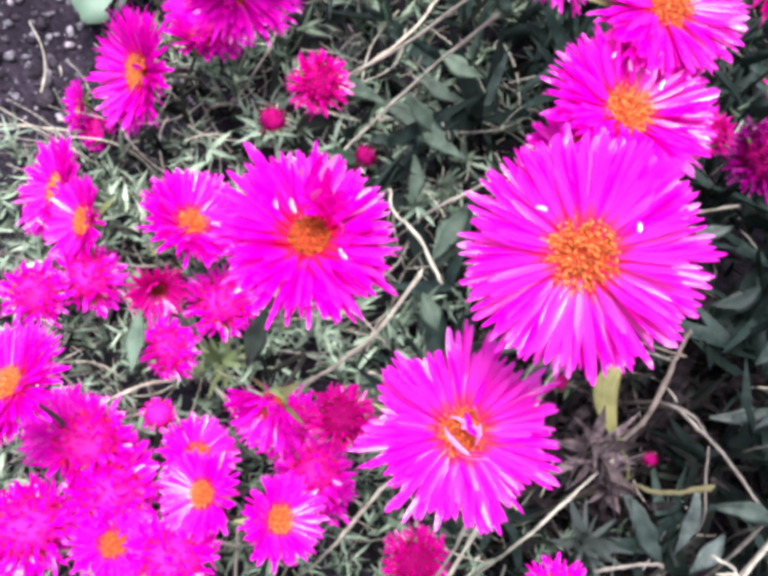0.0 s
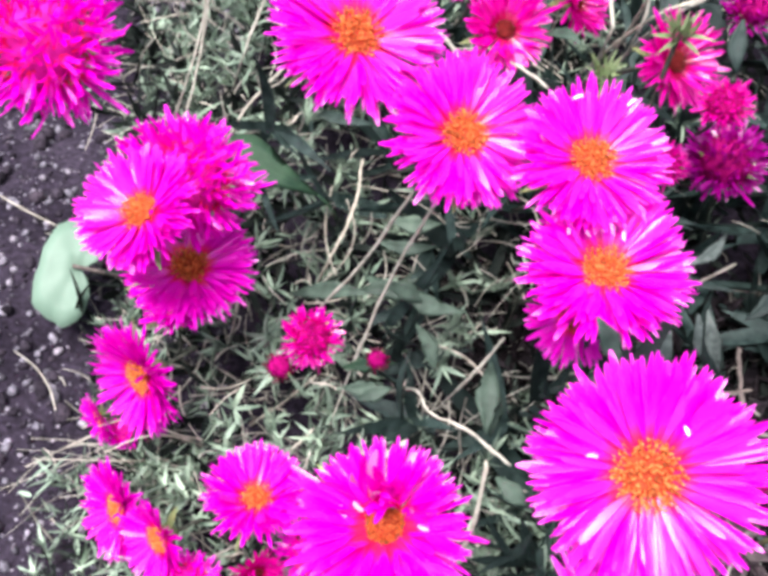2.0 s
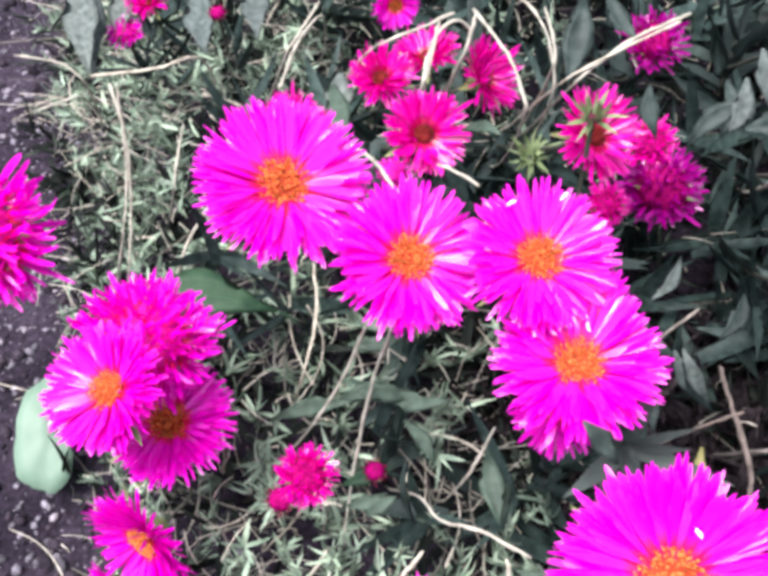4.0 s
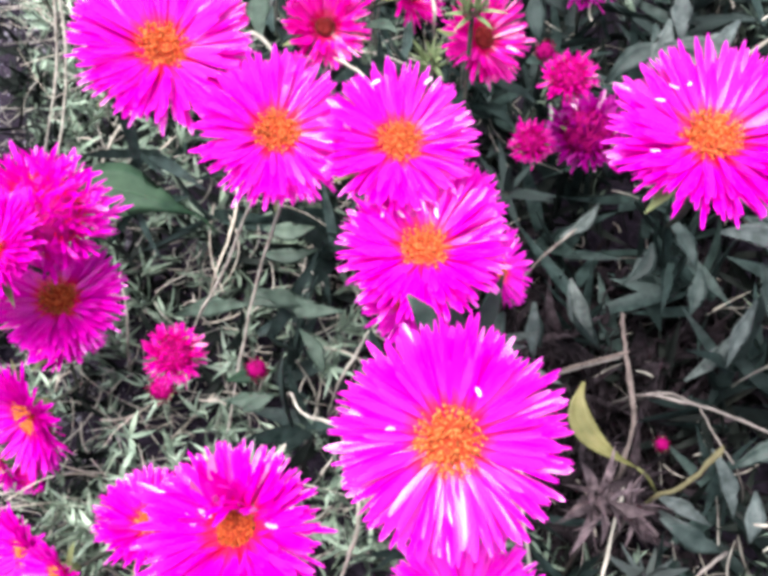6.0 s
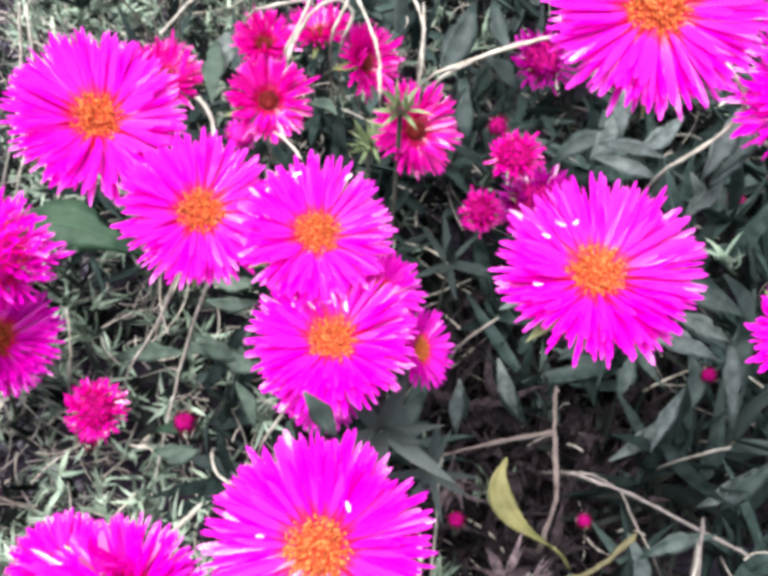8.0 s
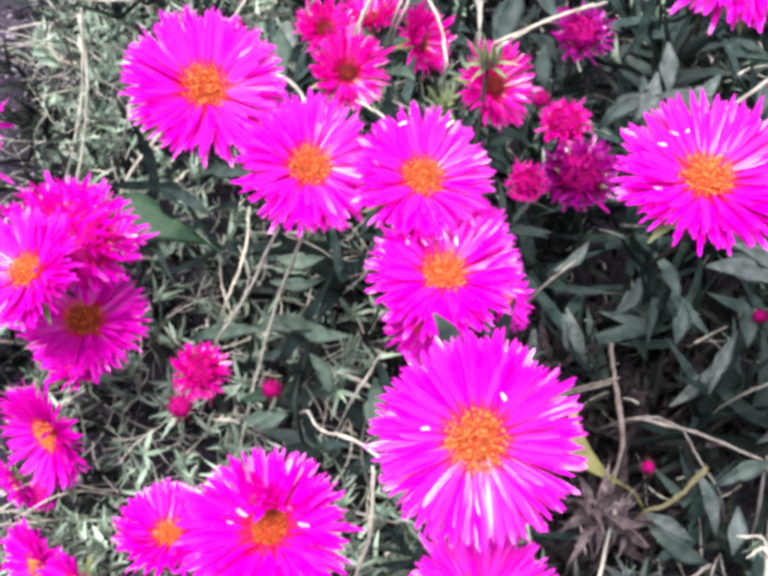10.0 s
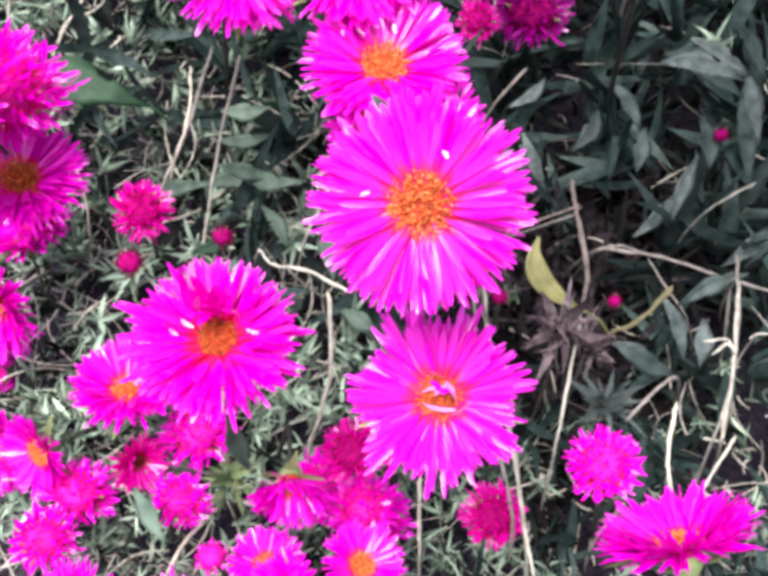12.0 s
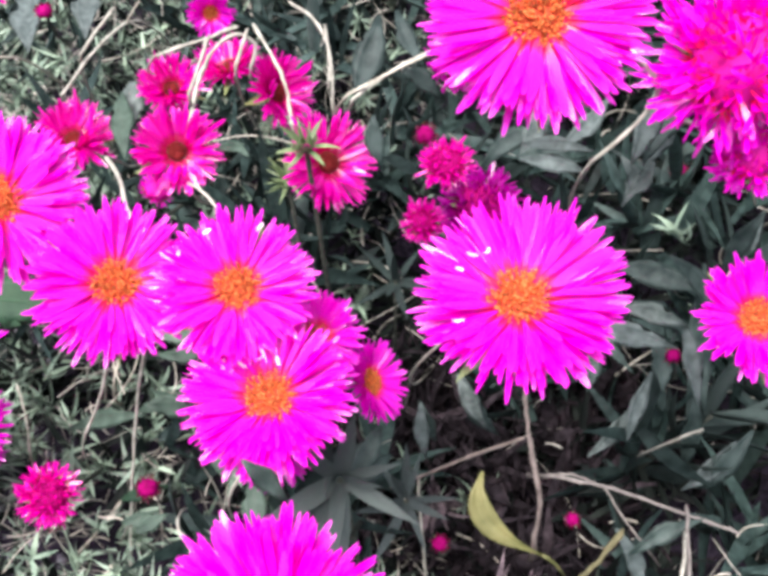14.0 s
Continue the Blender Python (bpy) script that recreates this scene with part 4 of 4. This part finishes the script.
blade("grey_leaf", LEAF_MID, GREYLEAF, [(-0.036, 0.229, 0.143), (-0.030, 0.232, 0.146), (-0.023, 0.235, 0.148)], 0.0075, 0.35)
blade("grey_leaf", LEAF, GREYLEAF, [(0.028, 0.186, 0.283), (0.033, 0.185, 0.276), (0.039, 0.182, 0.267)], 0.0062, 0.35)
blade("grey_leaf", LEAF_MID, GREYLEAF, [(-0.050, 0.294, 0.131), (-0.035, 0.298, 0.134), (-0.014, 0.293, 0.132)], 0.0092, 0.35)
blade("grey_leaf", LEAF_MID, GREYLEAF, [(-0.046, 0.328, 0.130), (-0.031, 0.326, 0.130), (-0.017, 0.330, 0.134)], 0.0082, 0.35)
blade("grey_leaf", LEAF_MID, GREYLEAF, [(-0.019, 0.280, 0.134), (-0.010, 0.272, 0.130), (-0.006, 0.263, 0.123)], 0.0077, 0.35)
blade("grey_leaf", LEAF_PALE, GREYLEAF, [(0.176, 0.273, 0.229), (0.177, 0.259, 0.224), (0.178, 0.244, 0.217)], 0.0076, 0.5)
blade("grey_leaf", LEAF_PALE, GREYLEAF, [(0.145, 0.263, 0.250), (0.161, 0.270, 0.238), (0.177, 0.271, 0.229)], 0.0076, 0.5)
blade("grey_leaf", LEAF_PALE, GREYLEAF, [(0.126, 0.359, 0.275), (0.127, 0.352, 0.267), (0.129, 0.343, 0.258)], 0.0086, 0.5)
blade("grey_leaf", LEAF_PALE, GREYLEAF, [(0.163, 0.332, 0.290), (0.160, 0.323, 0.280), (0.155, 0.315, 0.268)], 0.0094, 0.5)
blade("grey_leaf", LEAF_PALE, GREYLEAF, [(0.114, 0.318, 0.275), (0.125, 0.313, 0.280), (0.138, 0.309, 0.280)], 0.0058, 0.5)
blade("grey_leaf", LEAF_PALE, GREYLEAF, [(0.167, 0.324, 0.262), (0.163, 0.319, 0.255), (0.158, 0.318, 0.250)], 0.0065, 0.5)
blade("grey_leaf", LEAF_PALE, GREYLEAF, [(0.080, 0.262, 0.190), (0.080, 0.256, 0.180), (0.083, 0.251, 0.165)], 0.0062, 0.5)
blade("grey_leaf", LEAF_PALE, GREYLEAF, [(0.095, 0.276, 0.190), (0.100, 0.269, 0.180), (0.109, 0.265, 0.165)], 0.0065, 0.5)
blade("grey_leaf", LEAF_PALE, GREYLEAF, [(0.041, 0.212, 0.230), (0.035, 0.210, 0.245), (0.032, 0.209, 0.255)], 0.0065, 0.5)
blade("grey_leaf", LEAF_PALE, GREYLEAF, [(0.166, 0.237, 0.130), (0.175, 0.226, 0.120), (0.178, 0.215, 0.110)], 0.0079, 0.5)
blade("grey_leaf", LEAF_PALE, GREYLEAF, [(0.143, 0.221, 0.115), (0.155, 0.216, 0.115), (0.167, 0.210, 0.112)], 0.0072, 0.5)
blade("grey_leaf", LEAF_PALE, GREYLEAF, [(0.134, 0.199, 0.145), (0.143, 0.188, 0.148), (0.152, 0.183, 0.150)], 0.0069, 0.5)
blade("grey_leaf", LEAF_PALE, GREYLEAF, [(0.167, 0.203, 0.160), (0.165, 0.192, 0.158), (0.165, 0.186, 0.150)], 0.0079, 0.5)
blade("grey_leaf", LEAF_PALE, GREYLEAF, [(0.134, 0.255, 0.245), (0.148, 0.256, 0.245), (0.166, 0.253, 0.240)], 0.0086, 0.5)
blade("grey_leaf", LEAF_MID, GREYLEAF, [(-0.026, 0.313, 0.120), (-0.037, 0.305, 0.120), (-0.051, 0.318, 0.115)], 0.0066, 0.45)
blade("grey_leaf", LEAF_MID, GREYLEAF, [(-0.011, 0.297, 0.130), (-0.028, 0.299, 0.130), (-0.046, 0.310, 0.125)], 0.0066, 0.45)
blade("grey_leaf", LEAF_MID, GREYLEAF, [(0.021, 0.191, 0.175), (0.028, 0.186, 0.175), (0.034, 0.184, 0.172)], 0.0074, 0.45)
blade("grey_leaf", LEAF_MID, GREYLEAF, [(0.014, 0.238, 0.170), (0.019, 0.229, 0.160), (0.020, 0.221, 0.150)], 0.0082, 0.45)
blade("grey_leaf", LEAF_MID, GREYLEAF, [(-0.044, 0.235, 0.140), (-0.036, 0.236, 0.140), (-0.027, 0.238, 0.145)], 0.0066, 0.45)
blade("grey_leaf", LEAF_MID, GREYLEAF, [(-0.038, 0.280, 0.160), (-0.026, 0.281, 0.155), (-0.012, 0.283, 0.150)], 0.0082, 0.45)
blade("grey_leaf", LEAF_PALE, GREYLEAF, [(0.099, 0.327, 0.160), (0.113, 0.341, 0.155), (0.123, 0.363, 0.150)], 0.0065, 0.5)
blade("grey_leaf", LEAF_PALE, GREYLEAF, [(0.114, 0.316, 0.270), (0.125, 0.308, 0.275), (0.138, 0.309, 0.270)], 0.0066, 0.5)
blade("grey_leaf", LEAF_PALE, GREYLEAF, [(0.177, 0.365, 0.260), (0.179, 0.352, 0.250), (0.172, 0.345, 0.240)], 0.0110, 0.5)
blade("grey_leaf", LEAF_PALE, GREYLEAF, [(0.161, 0.377, 0.250), (0.151, 0.364, 0.245), (0.139, 0.357, 0.240)], 0.0088, 0.5)
blade("grey_leaf", LEAF_PALE, GREYLEAF, [(0.160, 0.340, 0.250), (0.168, 0.337, 0.240), (0.161, 0.327, 0.235)], 0.0079, 0.5)
blade("grey_leaf", LEAF_PALE, GREYLEAF, [(0.131, 0.374, 0.250), (0.129, 0.363, 0.240), (0.123, 0.357, 0.235)], 0.0097, 0.5)
blade("grey_leaf", LEAF_PALE, GREYLEAF, [(0.215, 0.324, 0.200), (0.221, 0.332, 0.210), (0.231, 0.345, 0.215)], 0.0088, 0.5)
blade("grey_leaf", LEAF_PALE, GREYLEAF, [(0.099, 0.290, 0.170), (0.103, 0.282, 0.160), (0.112, 0.276, 0.150)], 0.0075, 0.5)
blade("grey_leaf", LEAF_PALE, GREYLEAF, [(0.159, 0.272, 0.130), (0.173, 0.282, 0.135), (0.183, 0.295, 0.140)], 0.0075, 0.5)
blade("grey_leaf", LEAF_PALE, GREYLEAF, [(0.186, 0.298, 0.160), (0.179, 0.286, 0.150), (0.175, 0.274, 0.140)], 0.0075, 0.5)
blade("grey_leaf", LEAF_PALE, GREYLEAF, [(0.224, 0.274, 0.140), (0.211, 0.262, 0.135), (0.198, 0.255, 0.130)], 0.0084, 0.5)
blade("grey_leaf", LEAF_PALE, GREYLEAF, [(-0.199, 0.528, 0.220), (-0.193, 0.497, 0.210), (-0.185, 0.462, 0.200)], 0.0200, 0.5)
blade("grey_leaf", LEAF_PALE, GREYLEAF, [(-0.196, 0.544, 0.210), (-0.192, 0.507, 0.200), (-0.188, 0.474, 0.190)], 0.0160, 0.5)
blade("grey_leaf", LEAF_PALE, GREYLEAF, [(-0.183, 0.555, 0.200), (-0.179, 0.522, 0.200), (-0.180, 0.507, 0.190)], 0.0140, 0.5)
blade("grey_leaf", LEAF_PALE, GREYLEAF, [(-0.128, 0.512, 0.220), (-0.124, 0.485, 0.215), (-0.120, 0.464, 0.210)], 0.0180, 0.5)
blade("grey_leaf", LEAF_PALE, GREYLEAF, [(-0.098, 0.515, 0.220), (-0.095, 0.497, 0.215), (-0.093, 0.476, 0.210)], 0.0160, 0.5)
blade("grey_leaf", LEAF_PALE, GREYLEAF, [(-0.043, 0.387, 0.250), (-0.043, 0.375, 0.245), (-0.042, 0.365, 0.240)], 0.0120, 0.5)

# ---- dry stalks and twigs ----
def twig(points, r0=0.0011, r1=0.0008, mat=TWIG, label="thin pale dry stalk", foot=True):
    """A dry stalk through the points; its lower end runs on down to the soil."""
    r0, r1, pts = 0.64 * r0, 0.60 * r1, [Vector(p) for p in points]
    if pts[0].z < pts[-1].z:
        pts.reverse()
        r0, r1 = r1, r0
    if foot:
        e = pts[-1]
        d = (e - pts[-2]).normalized() * 0.012
        away = Vector((e.x - 0.025, e.y - 0.035, 0)) / max(0.2, 0.46 - e.z) * 0.8
        away *= min(1.0, 1.2 / away.length)
        q = Vector((e.x + d.x + 0.4 * away.x * e.z, e.y + d.y + 0.4 * away.y * e.z, e.z * 0.5))
        pts += [q, Vector((e.x + away.x * e.z, e.y + away.y * e.z, ground_z(q.x, q.y) - 0.004))]
    tip = pts[0] + (pts[0] - pts[1]).normalized() * 0.004
    pts.insert(0, tip)
    random.seed(int(1e4 * abs(pts[0].x + pts[0].y)))
    return tagged(new("dry_stalk", mesh_of("dry_stalk", *tube(pts, r0, r1, 6, 0.28), mat)), label, "dry stalk", "dry stalks in the bed")


twig([(-0.030, 0.259, 0.237), (-0.043, 0.257, 0.199), (-0.061, 0.256, 0.162)])
twig([(-0.021, 0.265, 0.229), (-0.032, 0.263, 0.190), (-0.042, 0.249, 0.141), (-0.050, 0.233, 0.091)])
WOODY = "pale woody twig crossing dark leaves"
twig([(0.136, 0.260, 0.135), (0.150, 0.255, 0.139), (0.165, 0.249, 0.143), (0.193, 0.238, 0.142), (0.209, 0.230, 0.144)], 0.0016, 0.0012, WOOD, WOODY)
twig([(0.134, 0.239, 0.098), (0.137, 0.252, 0.118), (0.134, 0.268, 0.131), (0.133, 0.287, 0.131), (0.134, 0.306, 0.129)], 0.0022, 0.0019, BARK, "dark upright woody stem below a flower")
twig([(0.140, 0.296, 0.328), (0.149, 0.296, 0.319), (0.148, 0.296, 0.309), (0.142, 0.295, 0.298), (0.128, 0.292, 0.285)], 0.0012, 0.0012)
twig([(-0.009, 0.336, 0.268), (-0.007, 0.354, 0.276), (-0.001, 0.370, 0.281), (0.007, 0.378, 0.281), (0.014, 0.380, 0.274), (0.008, 0.374, 0.261)], 0.0013, 0.0011)
twig([(0.028, 0.397, 0.281), (0.038, 0.387, 0.281), (0.045, 0.368, 0.274), (0.044, 0.344, 0.263)], 0.0010, 0.0010)
twig([(0.043, 0.349, 0.267), (0.064, 0.350, 0.281), (0.084, 0.349, 0.293)], 0.0012, 0.0010)
twig([(-0.043, 0.328, 0.261), (-0.029, 0.305, 0.274), (-0.018, 0.276, 0.280)], 0.0012, 0.0012)
twig([(-0.067, 0.371, 0.257), (-0.063, 0.411, 0.252), (-0.051, 0.449, 0.245)], 0.0012, 0.0010)
twig([(0.079, 0.142, 0.177), (0.084, 0.132, 0.162), (0.088, 0.121, 0.146), (0.096, 0.099, 0.122)], 0.0009, 0.0009)
twig([(0.064, 0.165, 0.230), (0.075, 0.177, 0.177)], 0.0010, 0.0010)
twig([(-0.013, 0.220, 0.178), (-0.007, 0.208, 0.178), (0.005, 0.204, 0.184), (0.021, 0.193, 0.186)], 0.0010, 0.0012)
twig([(0.016, 0.189, 0.182), (0.018, 0.178, 0.158), (0.015, 0.173, 0.138), (0.009, 0.165, 0.115)], 0.0013, 0.0015)
twig([(-0.065, 0.374, 0.135), (-0.062, 0.348, 0.129), (-0.069, 0.317, 0.120)], 0.0014, 0.0012)
twig([(-0.033, 0.137, 0.101), (-0.047, 0.128, 0.082), (-0.057, 0.108, 0.056)], 0.0014, 0.0012)
twig([(0.069, 0.125, 0.202), (0.082, 0.119, 0.160)], 0.0010, 0.0010)
twig([(0.114, 0.194, 0.164), (0.107, 0.169, 0.159), (0.101, 0.146, 0.154)], 0.0012, 0.0010)
twig([(0.183, 0.225, 0.169), (0.180, 0.199, 0.163), (0.171, 0.159, 0.145)], 0.0012, 0.0010, WOOD, WOODY)
twig([(0.074, 0.263, 0.209), (0.085, 0.260, 0.233)], 0.0009, 0.0009)
twig([(0.174, 0.255, 0.165), (0.187, 0.251, 0.187)], 0.0010, 0.0010)
twig([(0.191, 0.234, 0.147), (0.198, 0.223, 0.112)], 0.0012, 0.0012, WOOD)
twig([(-0.152, 0.409, 0.228), (-0.153, 0.400, 0.203), (-0.157, 0.392, 0.178), (-0.166, 0.370, 0.143)], 0.0013, 0.0012)
twig([(-0.161, 0.415, 0.233), (-0.134, 0.425, 0.228), (-0.114, 0.441, 0.228)], 0.0013, 0.0012)
twig([(-0.320, 0.399, 0.020), (-0.282, 0.386, 0.020), (-0.255, 0.378, 0.020)], 0.0009, 0.0008, TWIG, "dry straw lying on the soil", False)
twig([(0.177, 0.213, 0.180), (0.166, 0.184, 0.186), (0.159, 0.162, 0.188), (0.150, 0.138, 0.186)], 0.0012, 0.0010)
twig([(0.160, 0.166, 0.190), (0.157, 0.169, 0.193), (0.154, 0.167, 0.192)], 0.0011, 0.0009)
twig([(0.113, 0.113, 0.180), (0.118, 0.120, 0.150), (0.121, 0.126, 0.120)], 0.0012, 0.0010)
twig([(0.142, 0.154, 0.170), (0.136, 0.138, 0.170), (0.136, 0.128, 0.165), (0.142, 0.122, 0.150)], 0.0012, 0.0010)
twig([(0.162, 0.144, 0.165), (0.153, 0.133, 0.165), (0.146, 0.124, 0.160)], 0.0010, 0.0010)
twig([(0.153, 0.179, 0.158), (0.140, 0.168, 0.160), (0.130, 0.158, 0.160)], 0.0014, 0.0010, WOOD)
twig([(0.161, 0.182, 0.175), (0.167, 0.181, 0.178), (0.166, 0.166, 0.172), (0.158, 0.149, 0.165)], 0.0010, 0.0010)
twig([(0.049, 0.123, 0.170), (0.050, 0.117, 0.150), (0.052, 0.113, 0.130)], 0.0010, 0.0009)
twig([(0.070, 0.185, 0.200), (0.073, 0.163, 0.190), (0.078, 0.148, 0.180), (0.082, 0.137, 0.170), (0.087, 0.129, 0.150), (0.092, 0.114, 0.130)], 0.0012, 0.0013)
twig([(0.132, 0.204, 0.146), (0.142, 0.208, 0.146), (0.153, 0.217, 0.146), (0.161, 0.226, 0.147)], 0.0014, 0.0022, STUB, "yellowing broken side stem")
twig([(0.165, 0.254, 0.130), (0.172, 0.242, 0.125), (0.181, 0.232, 0.120)], 0.0008, 0.0007, WOOD, WOODY)
twig([(0.072, 0.264, 0.118), (0.084, 0.264, 0.126), (0.095, 0.262, 0.140), (0.110, 0.265, 0.148), (0.123, 0.266, 0.155)], 0.0009, 0.0011, BARK, WOODY)
twig([(0.082, 0.263, 0.120), (0.083, 0.249, 0.110), (0.085, 0.234, 0.095), (0.086, 0.221, 0.080)], 0.0011, 0.0010)
twig([(0.160, 0.304, 0.300), (0.177, 0.307, 0.290), (0.189, 0.301, 0.285)], 0.0012, 0.0010)
twig([(-0.118, 0.319, 0.110), (-0.113, 0.306, 0.100), (-0.111, 0.290, 0.090)], 0.0011, 0.0010)
twig([(-0.066, 0.271, 0.080), (-0.075, 0.264, 0.070), (-0.086, 0.257, 0.060)], 0.0012, 0.0010)
twig([(-0.015, 0.203, 0.160), (-0.022, 0.199, 0.150), (-0.033, 0.199, 0.130)], 0.0014, 0.0012)
twig([(-0.139, 0.451, 0.170), (-0.140, 0.425, 0.165), (-0.140, 0.408, 0.160)], 0.0012, 0.0010)
twig([(-0.115, 0.392, 0.170), (-0.129, 0.380, 0.155), (-0.137, 0.362, 0.140)], 0.0012, 0.0010)
twig([(-0.057, 0.231, 0.100), (-0.065, 0.224, 0.090), (-0.071, 0.217, 0.080)], 0.0013, 0.0010)
twig([(0.014, 0.238, 0.190), (0.010, 0.235, 0.180), (0.004, 0.229, 0.170)], 0.0010, 0.0009)
twig([(-0.053, 0.407, 0.270), (-0.060, 0.396, 0.265), (-0.068, 0.391, 0.255)], 0.0011, 0.0009)
twig([(0.003, 0.381, 0.280), (-0.016, 0.368, 0.280), (-0.032, 0.366, 0.275)], 0.0012, 0.0010)
twig([(-0.002, 0.357, 0.290), (-0.005, 0.345, 0.285), (-0.008, 0.333, 0.280)], 0.0011, 0.0010)
twig([(0.012, 0.360, 0.290), (0.007, 0.348, 0.280)], 0.0011, 0.0009)
twig([(0.015, 0.373, 0.285), (0.025, 0.355, 0.280), (0.029, 0.343, 0.275), (0.031, 0.326, 0.270)], 0.0011, 0.0010)
twig([(0.042, 0.372, 0.285), (0.044, 0.358, 0.280), (0.043, 0.348, 0.275)], 0.0011, 0.0009)
twig([(0.094, 0.367, 0.285), (0.074, 0.361, 0.280), (0.060, 0.352, 0.275), (0.049, 0.345, 0.270)], 0.0013, 0.0011)
twig([(-0.007, 0.303, 0.270), (-0.000, 0.300, 0.270), (0.007, 0.287, 0.275)], 0.0011, 0.0010)
twig([(0.138, 0.259, 0.135), (0.147, 0.258, 0.140), (0.154, 0.255, 0.140)], 0.0012, 0.0010, WOOD, WOODY)
twig([(0.074, 0.263, 0.120), (0.092, 0.266, 0.130), (0.125, 0.274, 0.140)], 0.0010, 0.0010, WOOD, WOODY)
twig([(-0.228, 0.482, 0.200), (-0.210, 0.477, 0.200), (-0.197, 0.470, 0.200), (-0.188, 0.464, 0.190)], 0.0013, 0.0010)
twig([(-0.170, 0.448, 0.200), (-0.163, 0.429, 0.180), (-0.166, 0.415, 0.150), (-0.169, 0.380, 0.120)], 0.0014, 0.0011)
twig([(-0.209, 0.448, 0.190), (-0.200, 0.454, 0.190), (-0.190, 0.459, 0.190)], 0.0012, 0.0010)

# ---- leaf rosettes that stand clear of the rest ----
def rosette(place, facing, size, count, meshes, label, seed):
    """A tuft of pointed leaves at the end of a stem."""
    rnd = random.Random(seed)
    m = frame_of(place, facing)
    top = new("leaf_rosette")
    top.matrix_basis = m
    tagged(top, label, "leaf rosette", "leaf rosettes")
    for k in range(count):
        s = size * rnd.uniform(0.65, 1.1)
        q = pose(0, 0, 0, 0, 0, 137.5 * k + rnd.uniform(-20, 20)) @ pose(0, 0.001, 0, rnd.uniform(5, 30) + 50 * k / count, rnd.uniform(-15, 15), 0)
        child("leaf", meshes[rnd.randrange(4)], top, q @ Matrix.Diagonal((s, s, s, 1)))
    p0 = Vector(place)
    foot = p0 + Vector((rnd.uniform(-0.01, 0.01), 0.03, 0))
    foot.z = ground_z(foot.x, foot.y) - 0.004
    inv = m.inverted()
    child("stem", mesh_of("stem", *tube([inv @ p for p in (p0, p0.lerp(foot, 0.5) + Vector((0.004, 0.008, 0)), foot)], 0.0008, 0.0012), STEM), top)


rosette((0.051, 0.205, 0.236), (0.1, -0.6, 0.75), 0.033, 11, PALE_MESHES, GREY_SHOOT, 1)
rosette((-0.026, 0.165, 0.080), (0.0, -0.5, 0.8), 0.017, 26, FRESH_MESHES, "bright green young leaf rosette among dry stalks", 2)
rosette((0.041, 0.276, 0.310), (-0.1, -0.4, 0.8), 0.009, 30, FRESH_MESHES, "yellow-green young leaf tuft between flowers", 3)
rosette((0.030, 0.310, 0.265), (-0.2, -0.4, 0.8), 0.012, 30, FRESH_MESHES, "yellow-green young leaf tuft between flowers", 4)
rosette((0.075, 0.240, 0.150), (0.0, -0.5, 0.8), 0.030, 10, PALE_MESHES, GREY_SHOOT, 5)
rosette((0.071, 0.333, 0.180), (0.0, -0.5, 0.85), 0.024, 11, LEAF_MESHES, GREY_SHOOT, 6)
rosette((0.124, 0.168, 0.150), (0.0, -0.4, 0.9), 0.018, 24, GREY_FINE, "spiky grey-green young shoot below a flower head", 7)


def withered_head(place, facing, size, count, seed):
    """A dried flower: a knot of curled brown leaves on a thin stalk."""
    rnd = random.Random(seed)
    m = frame_of(place, facing)
    poses = []
    for k in range(count):
        l = size * rnd.uniform(0.5, 1.1)
        q = pose(0, 0, size * 0.3 * rnd.random(), 0, 0, 137.5 * k + rnd.uniform(-20, 20)) @ pose(0, 0.1 * size, 0, rnd.uniform(-10, 85), rnd.uniform(-50, 50), 0)
        poses.append((k, q @ Matrix.Diagonal((l, l, l, 1))))
    top = new("withered_flower")
    top.matrix_basis = m
    tagged(top, "withered brown and purplish flower head among dark stems", "dead flower")
    verts, faces, base = [], [], 0
    for k, q in poses:
        v, f = CURLY_LEAVES[k % 4]
        verts += [q @ Vector(p) for p in v]
        faces += [tuple(i + base for i in g) for g in f]
        base += len(v)
    tagged(child("dried_petals", mesh_of("dried_petals", verts, faces, WITHERED), top), kind="stuff")
    p0 = Vector(place)
    foot = p0 + Vector((rnd.uniform(-0.01, 0.01), 0.02, 0))
    foot.z = ground_z(foot.x, foot.y) - 0.004
    inv = m.inverted()
    child("stem", mesh_of("stem", *tube([inv @ p for p in (p0, p0.lerp(foot, 0.5) + Vector((0.005, 0.004, 0)), foot)], 0.0008, 0.0011), BARK), top)


withered_head((0.105, 0.190, 0.165), (-0.2, -0.4, 0.9), 0.017, 34, 1)
withered_head((0.121, 0.195, 0.148), (0.2, -0.3, 0.9), 0.013, 26, 2)
withered_head((0.092, 0.262, 0.104), (0.0, -0.5, 0.85), 0.015, 26, 3)
